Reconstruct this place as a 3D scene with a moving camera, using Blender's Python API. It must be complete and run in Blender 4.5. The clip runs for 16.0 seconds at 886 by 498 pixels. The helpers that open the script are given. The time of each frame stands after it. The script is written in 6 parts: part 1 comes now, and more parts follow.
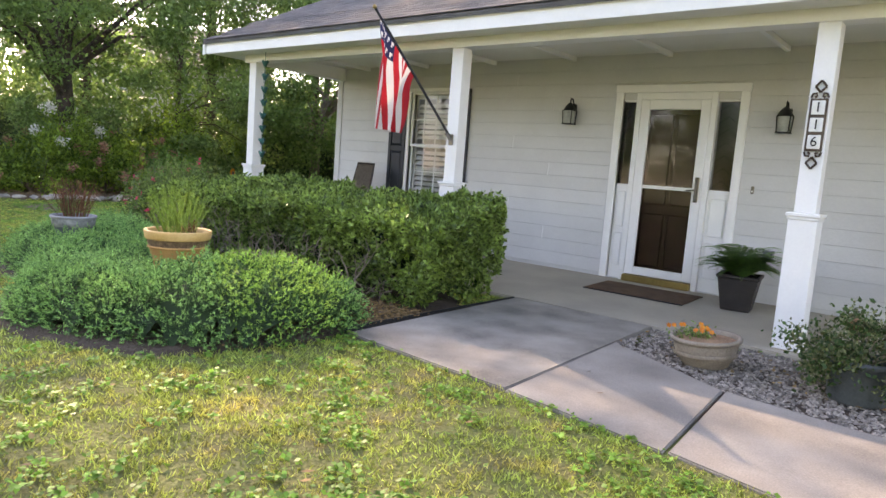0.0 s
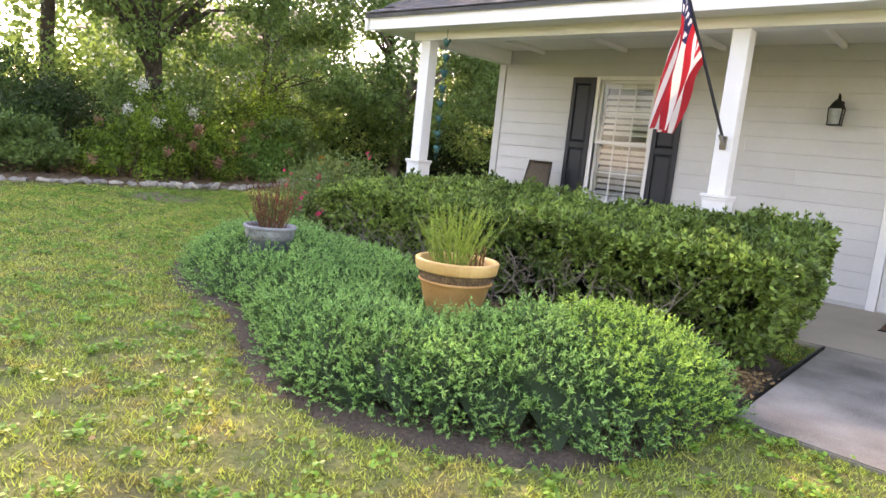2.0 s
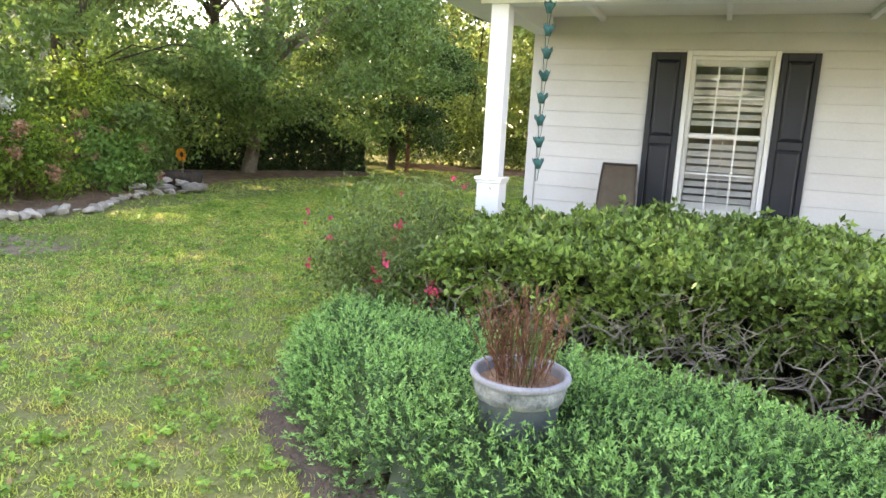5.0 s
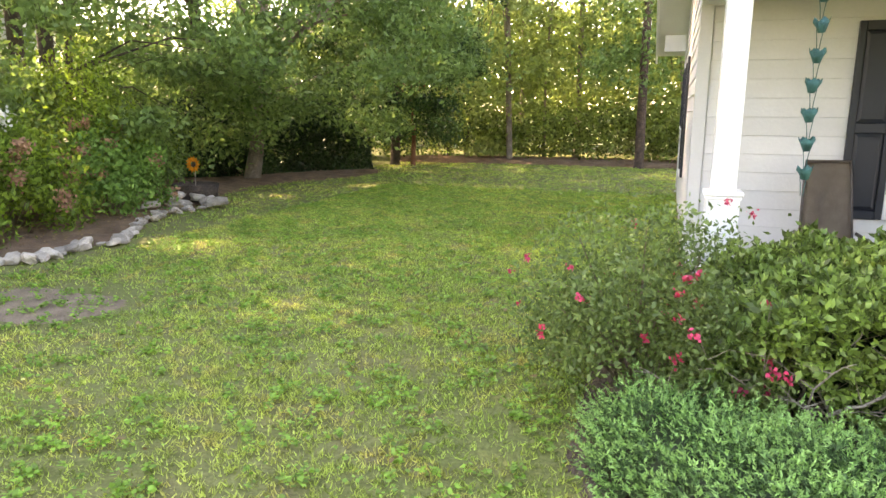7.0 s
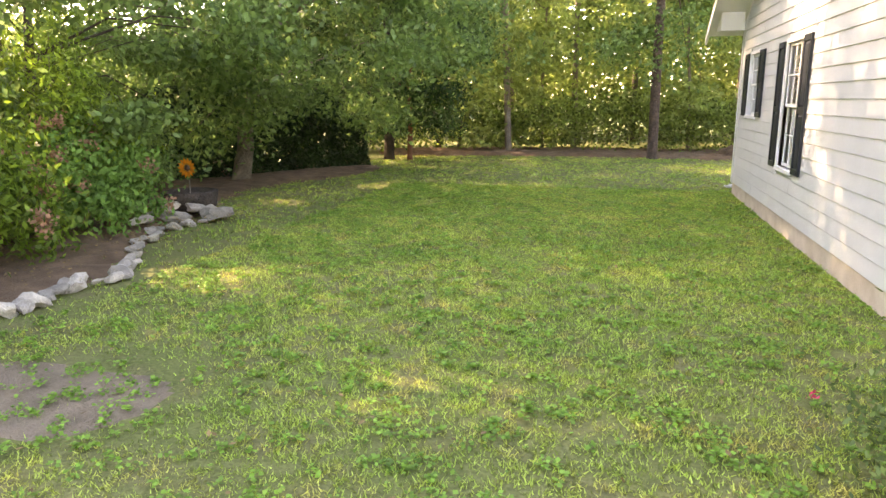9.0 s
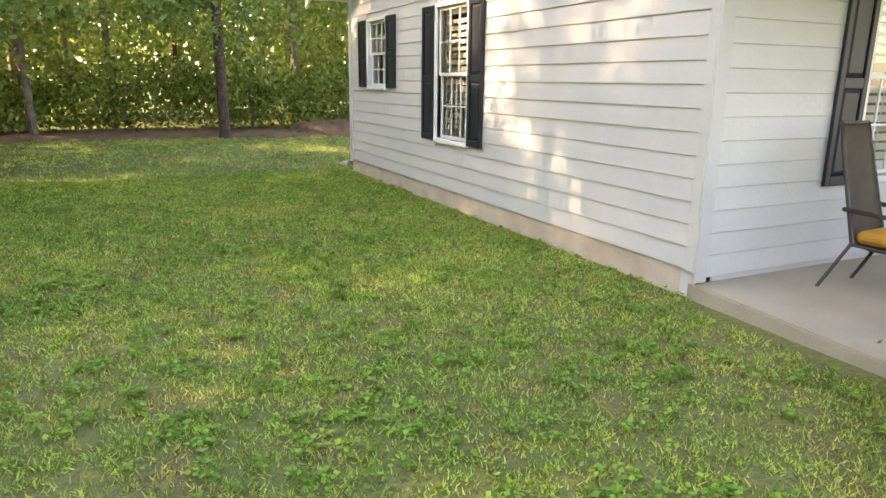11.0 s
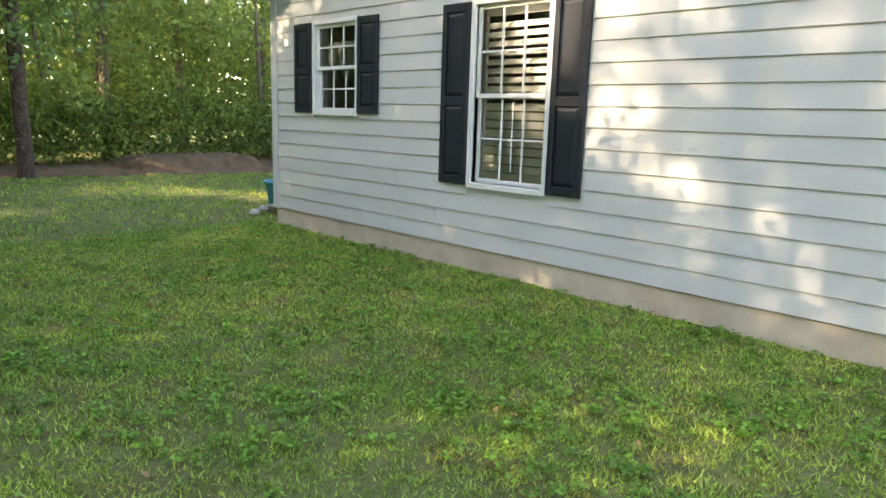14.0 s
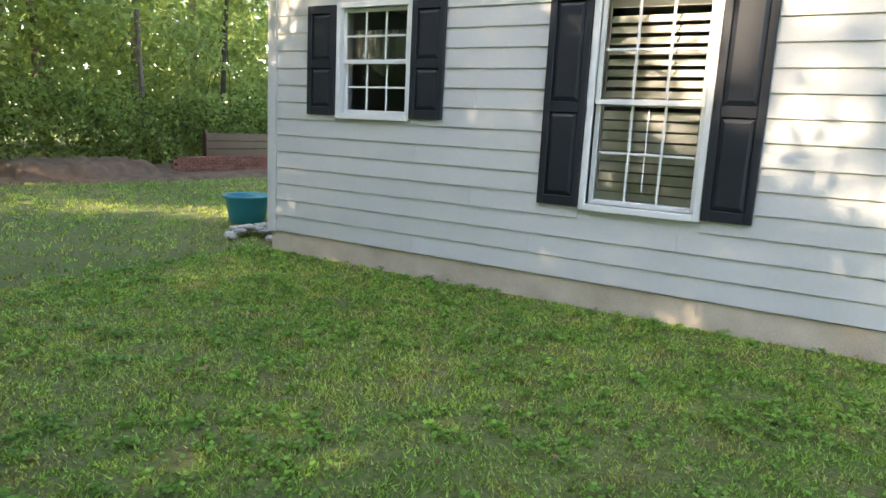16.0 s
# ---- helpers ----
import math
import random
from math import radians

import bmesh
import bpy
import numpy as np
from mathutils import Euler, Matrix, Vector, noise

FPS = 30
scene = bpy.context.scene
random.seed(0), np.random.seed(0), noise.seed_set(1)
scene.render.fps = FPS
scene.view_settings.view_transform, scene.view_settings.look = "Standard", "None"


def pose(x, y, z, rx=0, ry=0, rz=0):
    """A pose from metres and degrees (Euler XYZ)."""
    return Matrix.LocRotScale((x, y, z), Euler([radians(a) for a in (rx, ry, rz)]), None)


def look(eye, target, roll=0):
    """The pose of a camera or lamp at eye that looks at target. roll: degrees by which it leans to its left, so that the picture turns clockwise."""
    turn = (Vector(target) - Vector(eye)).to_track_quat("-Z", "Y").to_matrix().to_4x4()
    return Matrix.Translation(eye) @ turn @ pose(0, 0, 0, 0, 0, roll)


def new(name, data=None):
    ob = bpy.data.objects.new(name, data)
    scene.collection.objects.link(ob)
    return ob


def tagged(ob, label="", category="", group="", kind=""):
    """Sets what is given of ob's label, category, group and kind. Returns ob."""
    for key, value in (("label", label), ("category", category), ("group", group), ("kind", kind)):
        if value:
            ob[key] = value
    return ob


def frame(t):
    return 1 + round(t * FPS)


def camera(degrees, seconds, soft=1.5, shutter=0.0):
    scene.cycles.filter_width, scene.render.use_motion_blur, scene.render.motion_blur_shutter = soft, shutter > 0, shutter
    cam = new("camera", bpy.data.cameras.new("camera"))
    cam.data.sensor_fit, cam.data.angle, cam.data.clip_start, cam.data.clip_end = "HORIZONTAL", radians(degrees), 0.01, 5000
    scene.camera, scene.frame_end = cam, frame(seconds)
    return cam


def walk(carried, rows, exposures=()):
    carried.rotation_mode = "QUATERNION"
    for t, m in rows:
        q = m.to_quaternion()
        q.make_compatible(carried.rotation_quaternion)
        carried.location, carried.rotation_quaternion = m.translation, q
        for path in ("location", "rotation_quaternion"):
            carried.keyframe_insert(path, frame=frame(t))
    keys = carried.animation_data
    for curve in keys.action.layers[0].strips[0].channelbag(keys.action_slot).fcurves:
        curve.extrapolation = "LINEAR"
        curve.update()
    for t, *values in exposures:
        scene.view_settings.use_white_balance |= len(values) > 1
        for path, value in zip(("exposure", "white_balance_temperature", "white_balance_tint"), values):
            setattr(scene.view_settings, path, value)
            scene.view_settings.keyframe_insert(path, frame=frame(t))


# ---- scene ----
cam = camera(67.0, 16.0)
PATH = [
    (0, (8.627, -7.642, 1.284), (7.378, -6.098, 1.047), 4.3),
    (0.5, (7.913, -7.713, 1.316), (6.676, -6.162, 1.070), 4.4),
    (1, (7.224, -7.746, 1.276), (5.967, -6.207, 1.046), 4.4),
    (1.5, (6.52, -7.902, 1.235), (5.288, -6.345, 0.999), 4.7),
    (2, (6.05, -7.989, 1.285), (4.764, -6.485, 0.997), 5.9),
    (2.5, (5.287, -7.993, 1.275), (4.071, -6.427, 1.01), 5.8),
    (3, (4.556, -7.901, 1.339), (3.521, -6.211, 1.074), 5.8),
    (3.5, (3.894, -7.817, 1.314), (3.018, -6.038, 1.057), 5.5),
    (4, (3.269, -7.61, 1.335), (2.507, -5.785, 1.035), 5.2),
    (4.5, (2.683, -7.525, 1.453), (1.93, -5.703, 1.118), 4.6),
    (5, (2.013, -7.422, 1.552), (1.276, -5.598, 1.196), 3.1),
    (7.5, (-0.798, -6.42, 1.658), (-1.369, -4.546, 1.257), -0.2),
    (8, (-1.394, -6.136, 1.627), (-1.91, -4.246, 1.223), -0.7),
    (8.5, (-1.818, -5.781, 1.66), (-2.304, -3.888, 1.237), -0.7),
    (9, (-2.122, -5.419, 1.699), (-2.604, -3.527, 1.265), -0.3),
    (9.5, (-2.699, -4.973, 1.658), (-2.988, -3.045, 1.209), 0.0),
    (10, (-3.029, -4.27, 1.644), (-2.907, -2.332, 1.169), 1.0),
    (10.2, (-3.173, -4.151, 1.641), (-2.871, -2.241, 1.131), 0.6),
    (12.3, (-4.218, -1.76, 1.315), (-3.014, -0.211, 0.926), 2.2),
    (12.5, (-4.26, -1.579, 1.321), (-3.059, -0.032, 0.915), 1.9),
    (13, (-4.329, -0.926, 1.382), (-3.073, 0.575, 0.969), 2.8),
    (13.5, (-4.417, -0.359, 1.435), (-3.12, 1.11, 1.033), 2.8),
    (14, (-4.601, 0.18, 1.403), (-3.203, 1.557, 1.019), 1.8),
    (14.5, (-4.696, 0.755, 1.361), (-3.205, 2.031, 0.977), 2.7),
    (15, (-4.753, 1.347, 1.351), (-3.208, 2.562, 0.985), 3.0),
    (15.5, (-4.878, 1.975, 1.34), (-3.254, 3.087, 0.985), 2.9),
    (16, (-5.043, 2.634, 1.368), (-3.353, 3.642, 1.007), 2.9),
]
walk(cam, [(t, look(e, g, r)) for t, e, g, r in PATH], exposures=[(0.0, 2.36, 8100, 28), (1.5, 2.64, 8600, 33), (3.0, 2.95, 8400, 30), (5.0, 3.25, 8600, 27), (7.5, 3.32, 9500, 29), (9.0, 3.36, 9400, 30), (10.0, 3.28, 9300, 28), (12.5, 2.72, 8900, 20), (14.0, 2.7, 8000, 15), (16.0, 2.74, 7500, 16)])

# ---- light ----
SUN_ELEV, SUN_AZ = radians(33), radians(-72)   # azimuth from +y towards +x
world = bpy.data.worlds.new("sky_world")
scene.world = world
world.use_nodes = True
wn = world.node_tree
sky = wn.nodes.new("ShaderNodeTexSky")
sky.sky_type, sky.sun_disc, sky.sun_elevation, sky.sun_rotation = "NISHITA", False, SUN_ELEV, SUN_AZ
sky.dust_density, sky.air_density = 0.8, 1.0
wn.links.new(sky.outputs[0], wn.nodes["Background"].inputs[0])
wn.nodes["Background"].inputs[1].default_value = 0.15
sun_way = Vector((math.sin(SUN_AZ) * math.cos(SUN_ELEV), math.cos(SUN_AZ) * math.cos(SUN_ELEV), math.sin(SUN_ELEV)))
sun = new("sun", bpy.data.lights.new("sun", "SUN"))
sun.data.energy, sun.data.angle, sun.data.color = 2.45, radians(0.53), (1.0, 0.89, 0.70)
sun.matrix_world = look(sun_way * 60, (0, 0, 0))

# ---- materials ----
rng = np.random.default_rng(7)


def material(name, col, col2=None, rough=0.6, scale=6.0, fine=60.0, bump=0.1, metal=0.0, spec=0.5, jitter=0.0, island=0.0, translucent=0.0, coat=0.0):
    """Two scales of noise between two colours, with fine bump; jitter varies by object, island by piece of mesh."""
    m = bpy.data.materials.new(name)
    m.use_nodes = True
    nt = m.node_tree
    n, l = nt.nodes, nt.links
    b = n["Principled BSDF"]
    geo = n.new("ShaderNodeNewGeometry")
    big, small = n.new("ShaderNodeTexNoise"), n.new("ShaderNodeTexNoise")
    big.inputs["Scale"].default_value, small.inputs["Scale"].default_value = scale, fine
    big.inputs["Detail"].default_value, small.inputs["Detail"].default_value = 4, 3
    for t in (big, small):
        l.new(geo.outputs["Position"], t.inputs["Vector"])
    add = n.new("ShaderNodeMath")
    add.operation = "MULTIPLY_ADD"
    l.new(small.outputs[0], add.inputs[0])
    add.inputs[1].default_value = 0.5
    l.new(big.outputs[0], add.inputs[2])
    ramp = n.new("ShaderNodeValToRGB")
    ramp.color_ramp.elements[0].position, ramp.color_ramp.elements[1].position = 0.5, 1.0
    c2 = col2 or tuple(c * 0.8 for c in col)
    ramp.color_ramp.elements[0].color, ramp.color_ramp.elements[1].color = (*c2, 1), (*col, 1)
    l.new(add.outputs[0], ramp.inputs[0])
    out = ramp.outputs[0]
    for amount, src in ((jitter, "object"), (island, "island")):
        if amount:
            hsv = n.new("ShaderNodeHueSaturation")
            r = n.new("ShaderNodeObjectInfo").outputs["Random"] if src == "object" else geo.outputs["Random Per Island"]
            mr = n.new("ShaderNodeMapRange")
            mr.inputs["To Min"].default_value, mr.inputs["To Max"].default_value = 1 - amount, 1 + amount
            l.new(r, mr.inputs[0])
            l.new(mr.outputs[0], hsv.inputs["Value"])
            l.new(out, hsv.inputs["Color"])
            out = hsv.outputs[0]
    l.new(out, b.inputs["Base Color"])
    b.inputs["Roughness"].default_value, b.inputs["Metallic"].default_value = rough, metal
    b.inputs["Specular IOR Level"].default_value = spec
    b.inputs["Coat Weight"].default_value = coat
    if bump:
        bp = n.new("ShaderNodeBump")
        bp.inputs["Strength"].default_value, bp.inputs["Distance"].default_value = min(1.0, bump * 4), 0.02 * bump * 4
        l.new(small.outputs[0], bp.inputs["Height"])
        l.new(bp.outputs[0], b.inputs["Normal"])
    if translucent:
        tr, mix = n.new("ShaderNodeBsdfTranslucent"), n.new("ShaderNodeMixShader")
        l.new(out, tr.inputs[0])
        mix.inputs[0].default_value = translucent
        l.new(b.outputs[0], mix.inputs[1])
        l.new(tr.outputs[0], mix.inputs[2])
        l.new(mix.outputs[0], n["Material Output"].inputs[0])
    return m


def glass_material(name, tint=(1, 1, 1), ior=1.7):
    """Thin clear pane: mostly straight through, with a clear reflection at grazing angles."""
    m = bpy.data.materials.new(name)
    m.use_nodes = True
    n, l = m.node_tree.nodes, m.node_tree.links
    n.remove(n["Principled BSDF"])
    t, g, mix, fr = n.new("ShaderNodeBsdfTransparent"), n.new("ShaderNodeBsdfGlossy"), n.new("ShaderNodeMixShader"), n.new("ShaderNodeFresnel")
    t.inputs[0].default_value = (*tint, 1)
    g.inputs["Roughness"].default_value = 0.01
    fr.inputs[0].default_value = ior
    l.new(fr.outputs[0], mix.inputs[0])
    l.new(t.outputs[0], mix.inputs[1])
    l.new(g.outputs[0], mix.inputs[2])
    l.new(mix.outputs[0], n["Material Output"].inputs[0])
    return m


M_SIDING = material("painted_siding", (0.60, 0.60, 0.585), (0.545, 0.545, 0.53), 0.55, 2.0, 40, 0.06, jitter=0.03)
M_TRIM = material("white_trim_paint", (0.84, 0.84, 0.82), (0.78, 0.78, 0.76), 0.45, 3.0, 50, 0.02)
M_CEIL = material("porch_ceiling_paint", (0.78, 0.77, 0.72), (0.72, 0.71, 0.66), 0.6, 2.0, 30, 0.02)
M_SHUTTER = material("blue_black_shutter_vinyl", (0.014, 0.018, 0.027), (0.009, 0.012, 0.019), 0.5, 5, 90, 0.03)
M_FOUND = material("weathered_concrete_block", (0.62, 0.53, 0.43), (0.42, 0.34, 0.26), 0.9, 3.5, 80, 0.06)
M_CONC = material("walk_concrete", (0.36, 0.325, 0.275), (0.17, 0.152, 0.13), 0.85, 1.7, 110, 0.05, jitter=0.06)
# First panel: its darker mottling holds both stains and painted shade.
M_CONCOLD = material("stained_and_shaded_concrete", (0.37, 0.335, 0.28), (0.135, 0.12, 0.10), 0.85, 2.2, 110, 0.05)
M_PORCH = material("porch_concrete", (0.43, 0.38, 0.295), (0.31, 0.275, 0.215), 0.75, 1.5, 70, 0.1)
M_SHINGLE = material("grey_asphalt_shingle", (0.16, 0.155, 0.15), (0.09, 0.088, 0.085), 0.95, 4, 120, 0.3, jitter=0.15)
M_WOODDOOR = material("stained_brown_door", (0.085, 0.042, 0.025), (0.05, 0.024, 0.014), 0.35, 3, 40, 0.06)
M_BRASS = material("tarnished_brass_sill", (0.42, 0.31, 0.12), (0.3, 0.21, 0.08), 0.4, 6, 60, 0.05, metal=0.8)
M_HANDLE = material("aged_pewter_handle", (0.2, 0.18, 0.15), (0.12, 0.11, 0.09), 0.35, 6, 60, 0.03, metal=0.9)
M_IRON = material("black_cast_iron", (0.02, 0.02, 0.021), (0.012, 0.012, 0.012), 0.5, 9, 120, 0.12, metal=0.4)
M_PLAQUE = material("bronze_plaque", (0.12, 0.085, 0.06), (0.06, 0.045, 0.035), 0.5, 12, 120, 0.12, metal=0.5)
M_TILE = material("white_number_tile", (0.78, 0.78, 0.74), (0.68, 0.68, 0.64), 0.25, 8, 60, 0.02)
M_MAT = material("brown_coir_mat", (0.21, 0.115, 0.06), (0.12, 0.065, 0.034), 0.98, 6, 220, 0.5)
M_TERRA = material("ochre_terracotta", (0.60, 0.32, 0.115), (0.44, 0.205, 0.06), 0.65, 6, 60, 0.08)
M_TERRARIM = material("yellow_ochre_pot_rim", (0.74, 0.49, 0.20), (0.58, 0.33, 0.11), 0.6, 7, 70, 0.1)
M_GREYBAND = material("streaked_bleached_pot_band", (0.36, 0.37, 0.37), (0.075, 0.09, 0.095), 0.65, 14, 60, 0.15)
M_TERRAB = material("rough_brown_pot_band", (0.40, 0.25, 0.13), (0.17, 0.10, 0.05), 0.8, 40, 90, 0.6)
M_GREYPOT = material("grey_green_plastic_pot", (0.115, 0.135, 0.14), (0.055, 0.068, 0.072), 0.55, 5, 60, 0.08)
M_GREYRIM = material("bleached_grey_pot_rim", (0.33, 0.335, 0.35), (0.18, 0.185, 0.195), 0.6, 8, 80, 0.1)
M_PLANTER = material("beige_bowl_planter", (0.34, 0.28, 0.215), (0.16, 0.13, 0.098), 0.75, 5, 70, 0.1)
M_BLACKPOT = material("dark_wicker_look_pot", (0.025, 0.02, 0.02), (0.013, 0.01, 0.01), 0.45, 8, 90, 0.15)
M_TEAL = material("teal_blue_plastic", (0.02, 0.30, 0.40), (0.015, 0.24, 0.33), 0.4, 4, 60, 0.03)
M_VERDI = material("verdigris_copper", (0.05, 0.20, 0.18), (0.025, 0.09, 0.085), 0.6, 12, 120, 0.15, metal=0.5)
M_SLING = material("taupe_sling_mesh", (0.42, 0.35, 0.28), (0.32, 0.26, 0.21), 0.85, 8, 260, 0.3)
M_BROWNSLING = material("dark_brown_wicker", (0.06, 0.03, 0.018), (0.035, 0.017, 0.01), 0.7, 8, 180, 0.3)
M_CHAIR = material("bronze_chair_frame", (0.075, 0.06, 0.05), (0.05, 0.04, 0.034), 0.5, 8, 90, 0.05, metal=0.3)
M_CUSHION = material("orange_cushion_fabric", (0.70, 0.36, 0.06), (0.60, 0.29, 0.04), 0.9, 6, 180, 0.2)
M_BLIND = material("white_louver_paint", (0.88, 0.88, 0.86), (0.84, 0.84, 0.82), 0.4, 3, 40, 0.02)
M_CURTAIN = material("white_lace_curtain", (0.72, 0.72, 0.69), (0.5, 0.5, 0.48), 0.9, 14, 150, 0.2)
M_ROOM = material("room_paint", (0.42, 0.42, 0.41), (0.36, 0.36, 0.35), 0.9, 2, 30, 0.02)
M_SOIL = material("dark_bed_soil", (0.135, 0.095, 0.065), (0.06, 0.042, 0.03), 0.95, 3, 45, 0.6)
M_EARTH = material("bare_sandy_earth", (0.37, 0.275, 0.19), (0.20, 0.15, 0.10), 0.97, 5, 70, 0.5)
M_MULCH = material("brown_leaf_litter", (0.36, 0.22, 0.13), (0.15, 0.085, 0.048), 0.95, 4, 60, 0.5, island=0.5)
M_STONE = material("pale_border_stone", (0.56, 0.50, 0.42), (0.29, 0.25, 0.205), 0.9, 7, 70, 0.35, jitter=0.3)
M_RUBBLE = material("white_rubble_stone", (0.66, 0.64, 0.60), (0.40, 0.38, 0.35), 0.9, 9, 70, 0.35, jitter=0.25)
M_GRAVEL = material("grey_river_gravel", (0.38, 0.33, 0.275), (0.13, 0.11, 0.09), 0.8, 20, 120, 0.2, island=0.55)
M_BARK = material("grey_brown_bark", (0.11, 0.082, 0.06), (0.042, 0.031, 0.024), 0.95, 5, 28, 0.9)
M_PALEBARK = material("pale_tan_bark", (0.27, 0.215, 0.155), (0.13, 0.10, 0.07), 0.9, 4, 24, 0.7)
M_PINEBARK = material("plated_pine_bark", (0.15, 0.095, 0.065), (0.05, 0.034, 0.026), 0.95, 9, 20, 0.9)
M_REDBARK = material("cinnamon_bark", (0.27, 0.115, 0.055), (0.15, 0.06, 0.03), 0.8, 4, 24, 0.5)
M_TWIG = material("pale_hedge_twig", (0.40, 0.345, 0.27), (0.19, 0.16, 0.125), 0.9, 8, 60, 0.4)
M_SHRUBTWIG = material("brown_shrub_twig", (0.24, 0.19, 0.13), (0.11, 0.085, 0.06), 0.9, 8, 60, 0.4)
M_BRICK = material("red_brick", (0.30, 0.12, 0.075), (0.19, 0.075, 0.05), 0.9, 9, 80, 0.3, jitter=0.25)
M_ROOFTIN = material("far_grey_roof", (0.15, 0.15, 0.16), (0.1, 0.1, 0.11), 0.8, 2, 20, 0.1)
M_RED = material("flag_red", (0.52, 0.02, 0.03), (0.45, 0.015, 0.025), 0.75, 6, 200, 0.1, translucent=0.35)
M_WHITE = material("flag_white", (0.8, 0.77, 0.74), (0.74, 0.7, 0.68), 0.75, 6, 200, 0.1, translucent=0.35)
M_NAVY = material("flag_navy", (0.02, 0.025, 0.09), (0.015, 0.02, 0.07), 0.75, 6, 200, 0.1, translucent=0.25)
M_GLASS = glass_material("window_glass")
M_DOORGLASS = glass_material("storm_door_glass", (0.85, 0.85, 0.83), 1.4)
M_LAMPGLASS = material("seeded_lamp_glass", (0.55, 0.57, 0.55), (0.4, 0.42, 0.4), 0.15, 20, 160, 0.2)
M_ORANGE = material("orange_petal", (0.75, 0.28, 0.02), (0.65, 0.16, 0.01), 0.6, 12, 90, 0.05, island=0.2, translucent=0.25)
M_PINK = material("pink_azalea_petal", (0.72, 0.08, 0.17), (0.6, 0.04, 0.1), 0.6, 12, 90, 0.05, island=0.25, translucent=0.3)
M_BLOOM = material("white_bloom", (0.75, 0.74, 0.68), (0.6, 0.58, 0.5), 0.7, 12, 90, 0.05, island=0.2, translucent=0.3)
M_DRYBLOOM = material("dried_tan_bloom", (0.48, 0.27, 0.17), (0.30, 0.16, 0.10), 0.9, 12, 90, 0.1, island=0.3, translucent=0.2)


def leaf_material(name, a, b, rough=0.45, island=0.35, translucent=0.35):
    return material(name, a, b, rough, 1.6, 14, 0.0, island=island, translucent=translucent, spec=0.4)


L_HEDGE = leaf_material("hedge_leaf", (0.27, 0.40, 0.095), (0.095, 0.17, 0.042), 0.34, 0.7, 0.4)
# Lower juniper sprigs, darkened so the gaps between tufts look shaded.
L_JUN = leaf_material("shade_darkened_juniper_sprig", (0.13, 0.25, 0.085), (0.042, 0.11, 0.036), 0.65, 0.6, 0.35)
L_JUNTIP = leaf_material("juniper_new_tip", (0.33, 0.58, 0.18), (0.16, 0.36, 0.10), 0.6, 0.4, 0.4)
L_GOLD = leaf_material("yellow_green_juniper_tip", (0.40, 0.62, 0.13), (0.21, 0.42, 0.08), 0.6, 0.4, 0.4)
L_AZA = leaf_material("azalea_leaf", (0.21, 0.30, 0.085), (0.08, 0.14, 0.04), 0.5, 0.45, 0.4)
L_TREE = leaf_material("tree_leaf", (0.225, 0.35, 0.10), (0.10, 0.18, 0.05), 0.42, 0.35, 0.5)
# Dark evergreen colour; also painted as shade inside hedge and juniper.
L_DARK = leaf_material("dark_evergreen_and_shade_leaf", (0.045, 0.09, 0.025), (0.024, 0.052, 0.015), 0.45, 0.45, 0.3)
L_DARKTREE = leaf_material("deep_green_tree_leaf", (0.065, 0.135, 0.035), (0.028, 0.066, 0.017), 0.45, 0.5, 0.4)
# Bright green shrubs; the colour also carries sunlight on the foliage behind.
L_BRIGHT = leaf_material("bright_sun_toned_shrub_leaf", (0.28, 0.42, 0.055), (0.09, 0.17, 0.025), 0.5, 0.6, 0.5)
# Sun and haze painted into L_WOOD and L_FAR, shade into L_UNDER.
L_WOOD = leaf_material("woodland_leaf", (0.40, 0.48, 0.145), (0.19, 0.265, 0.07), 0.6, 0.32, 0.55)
L_UNDER = leaf_material("shade_toned_undergrowth_leaf", (0.29, 0.39, 0.095), (0.11, 0.17, 0.04), 0.55, 0.6, 0.5)
L_FAR = leaf_material("sun_haze_toned_far_leaf", (0.46, 0.53, 0.17), (0.22, 0.29, 0.08), 0.7, 0.3, 0.55)
L_FERN = leaf_material("fern_leaf", (0.20, 0.38, 0.08), (0.09, 0.21, 0.04), 0.6, 0.3, 0.35)
L_REED = leaf_material("feathery_green_shoot", (0.33, 0.47, 0.10), (0.16, 0.27, 0.05), 0.6, 0.3, 0.4)
L_DRY = leaf_material("dry_red_brown_stem", (0.27, 0.12, 0.06), (0.13, 0.06, 0.035), 0.8, 0.5, 0.2)
L_VAR = leaf_material("green_cream_leaf", (0.22, 0.24, 0.11), (0.06, 0.09, 0.03), 0.45, 0.6, 0.3)
L_CLOVER = leaf_material("clover_leaf", (0.23, 0.43, 0.06), (0.12, 0.26, 0.035), 0.5, 0.5, 0.35)
L_FALLEN = leaf_material("fallen_leaf", (0.32, 0.22, 0.10), (0.20, 0.12, 0.05), 0.8, 0.5, 0.2)


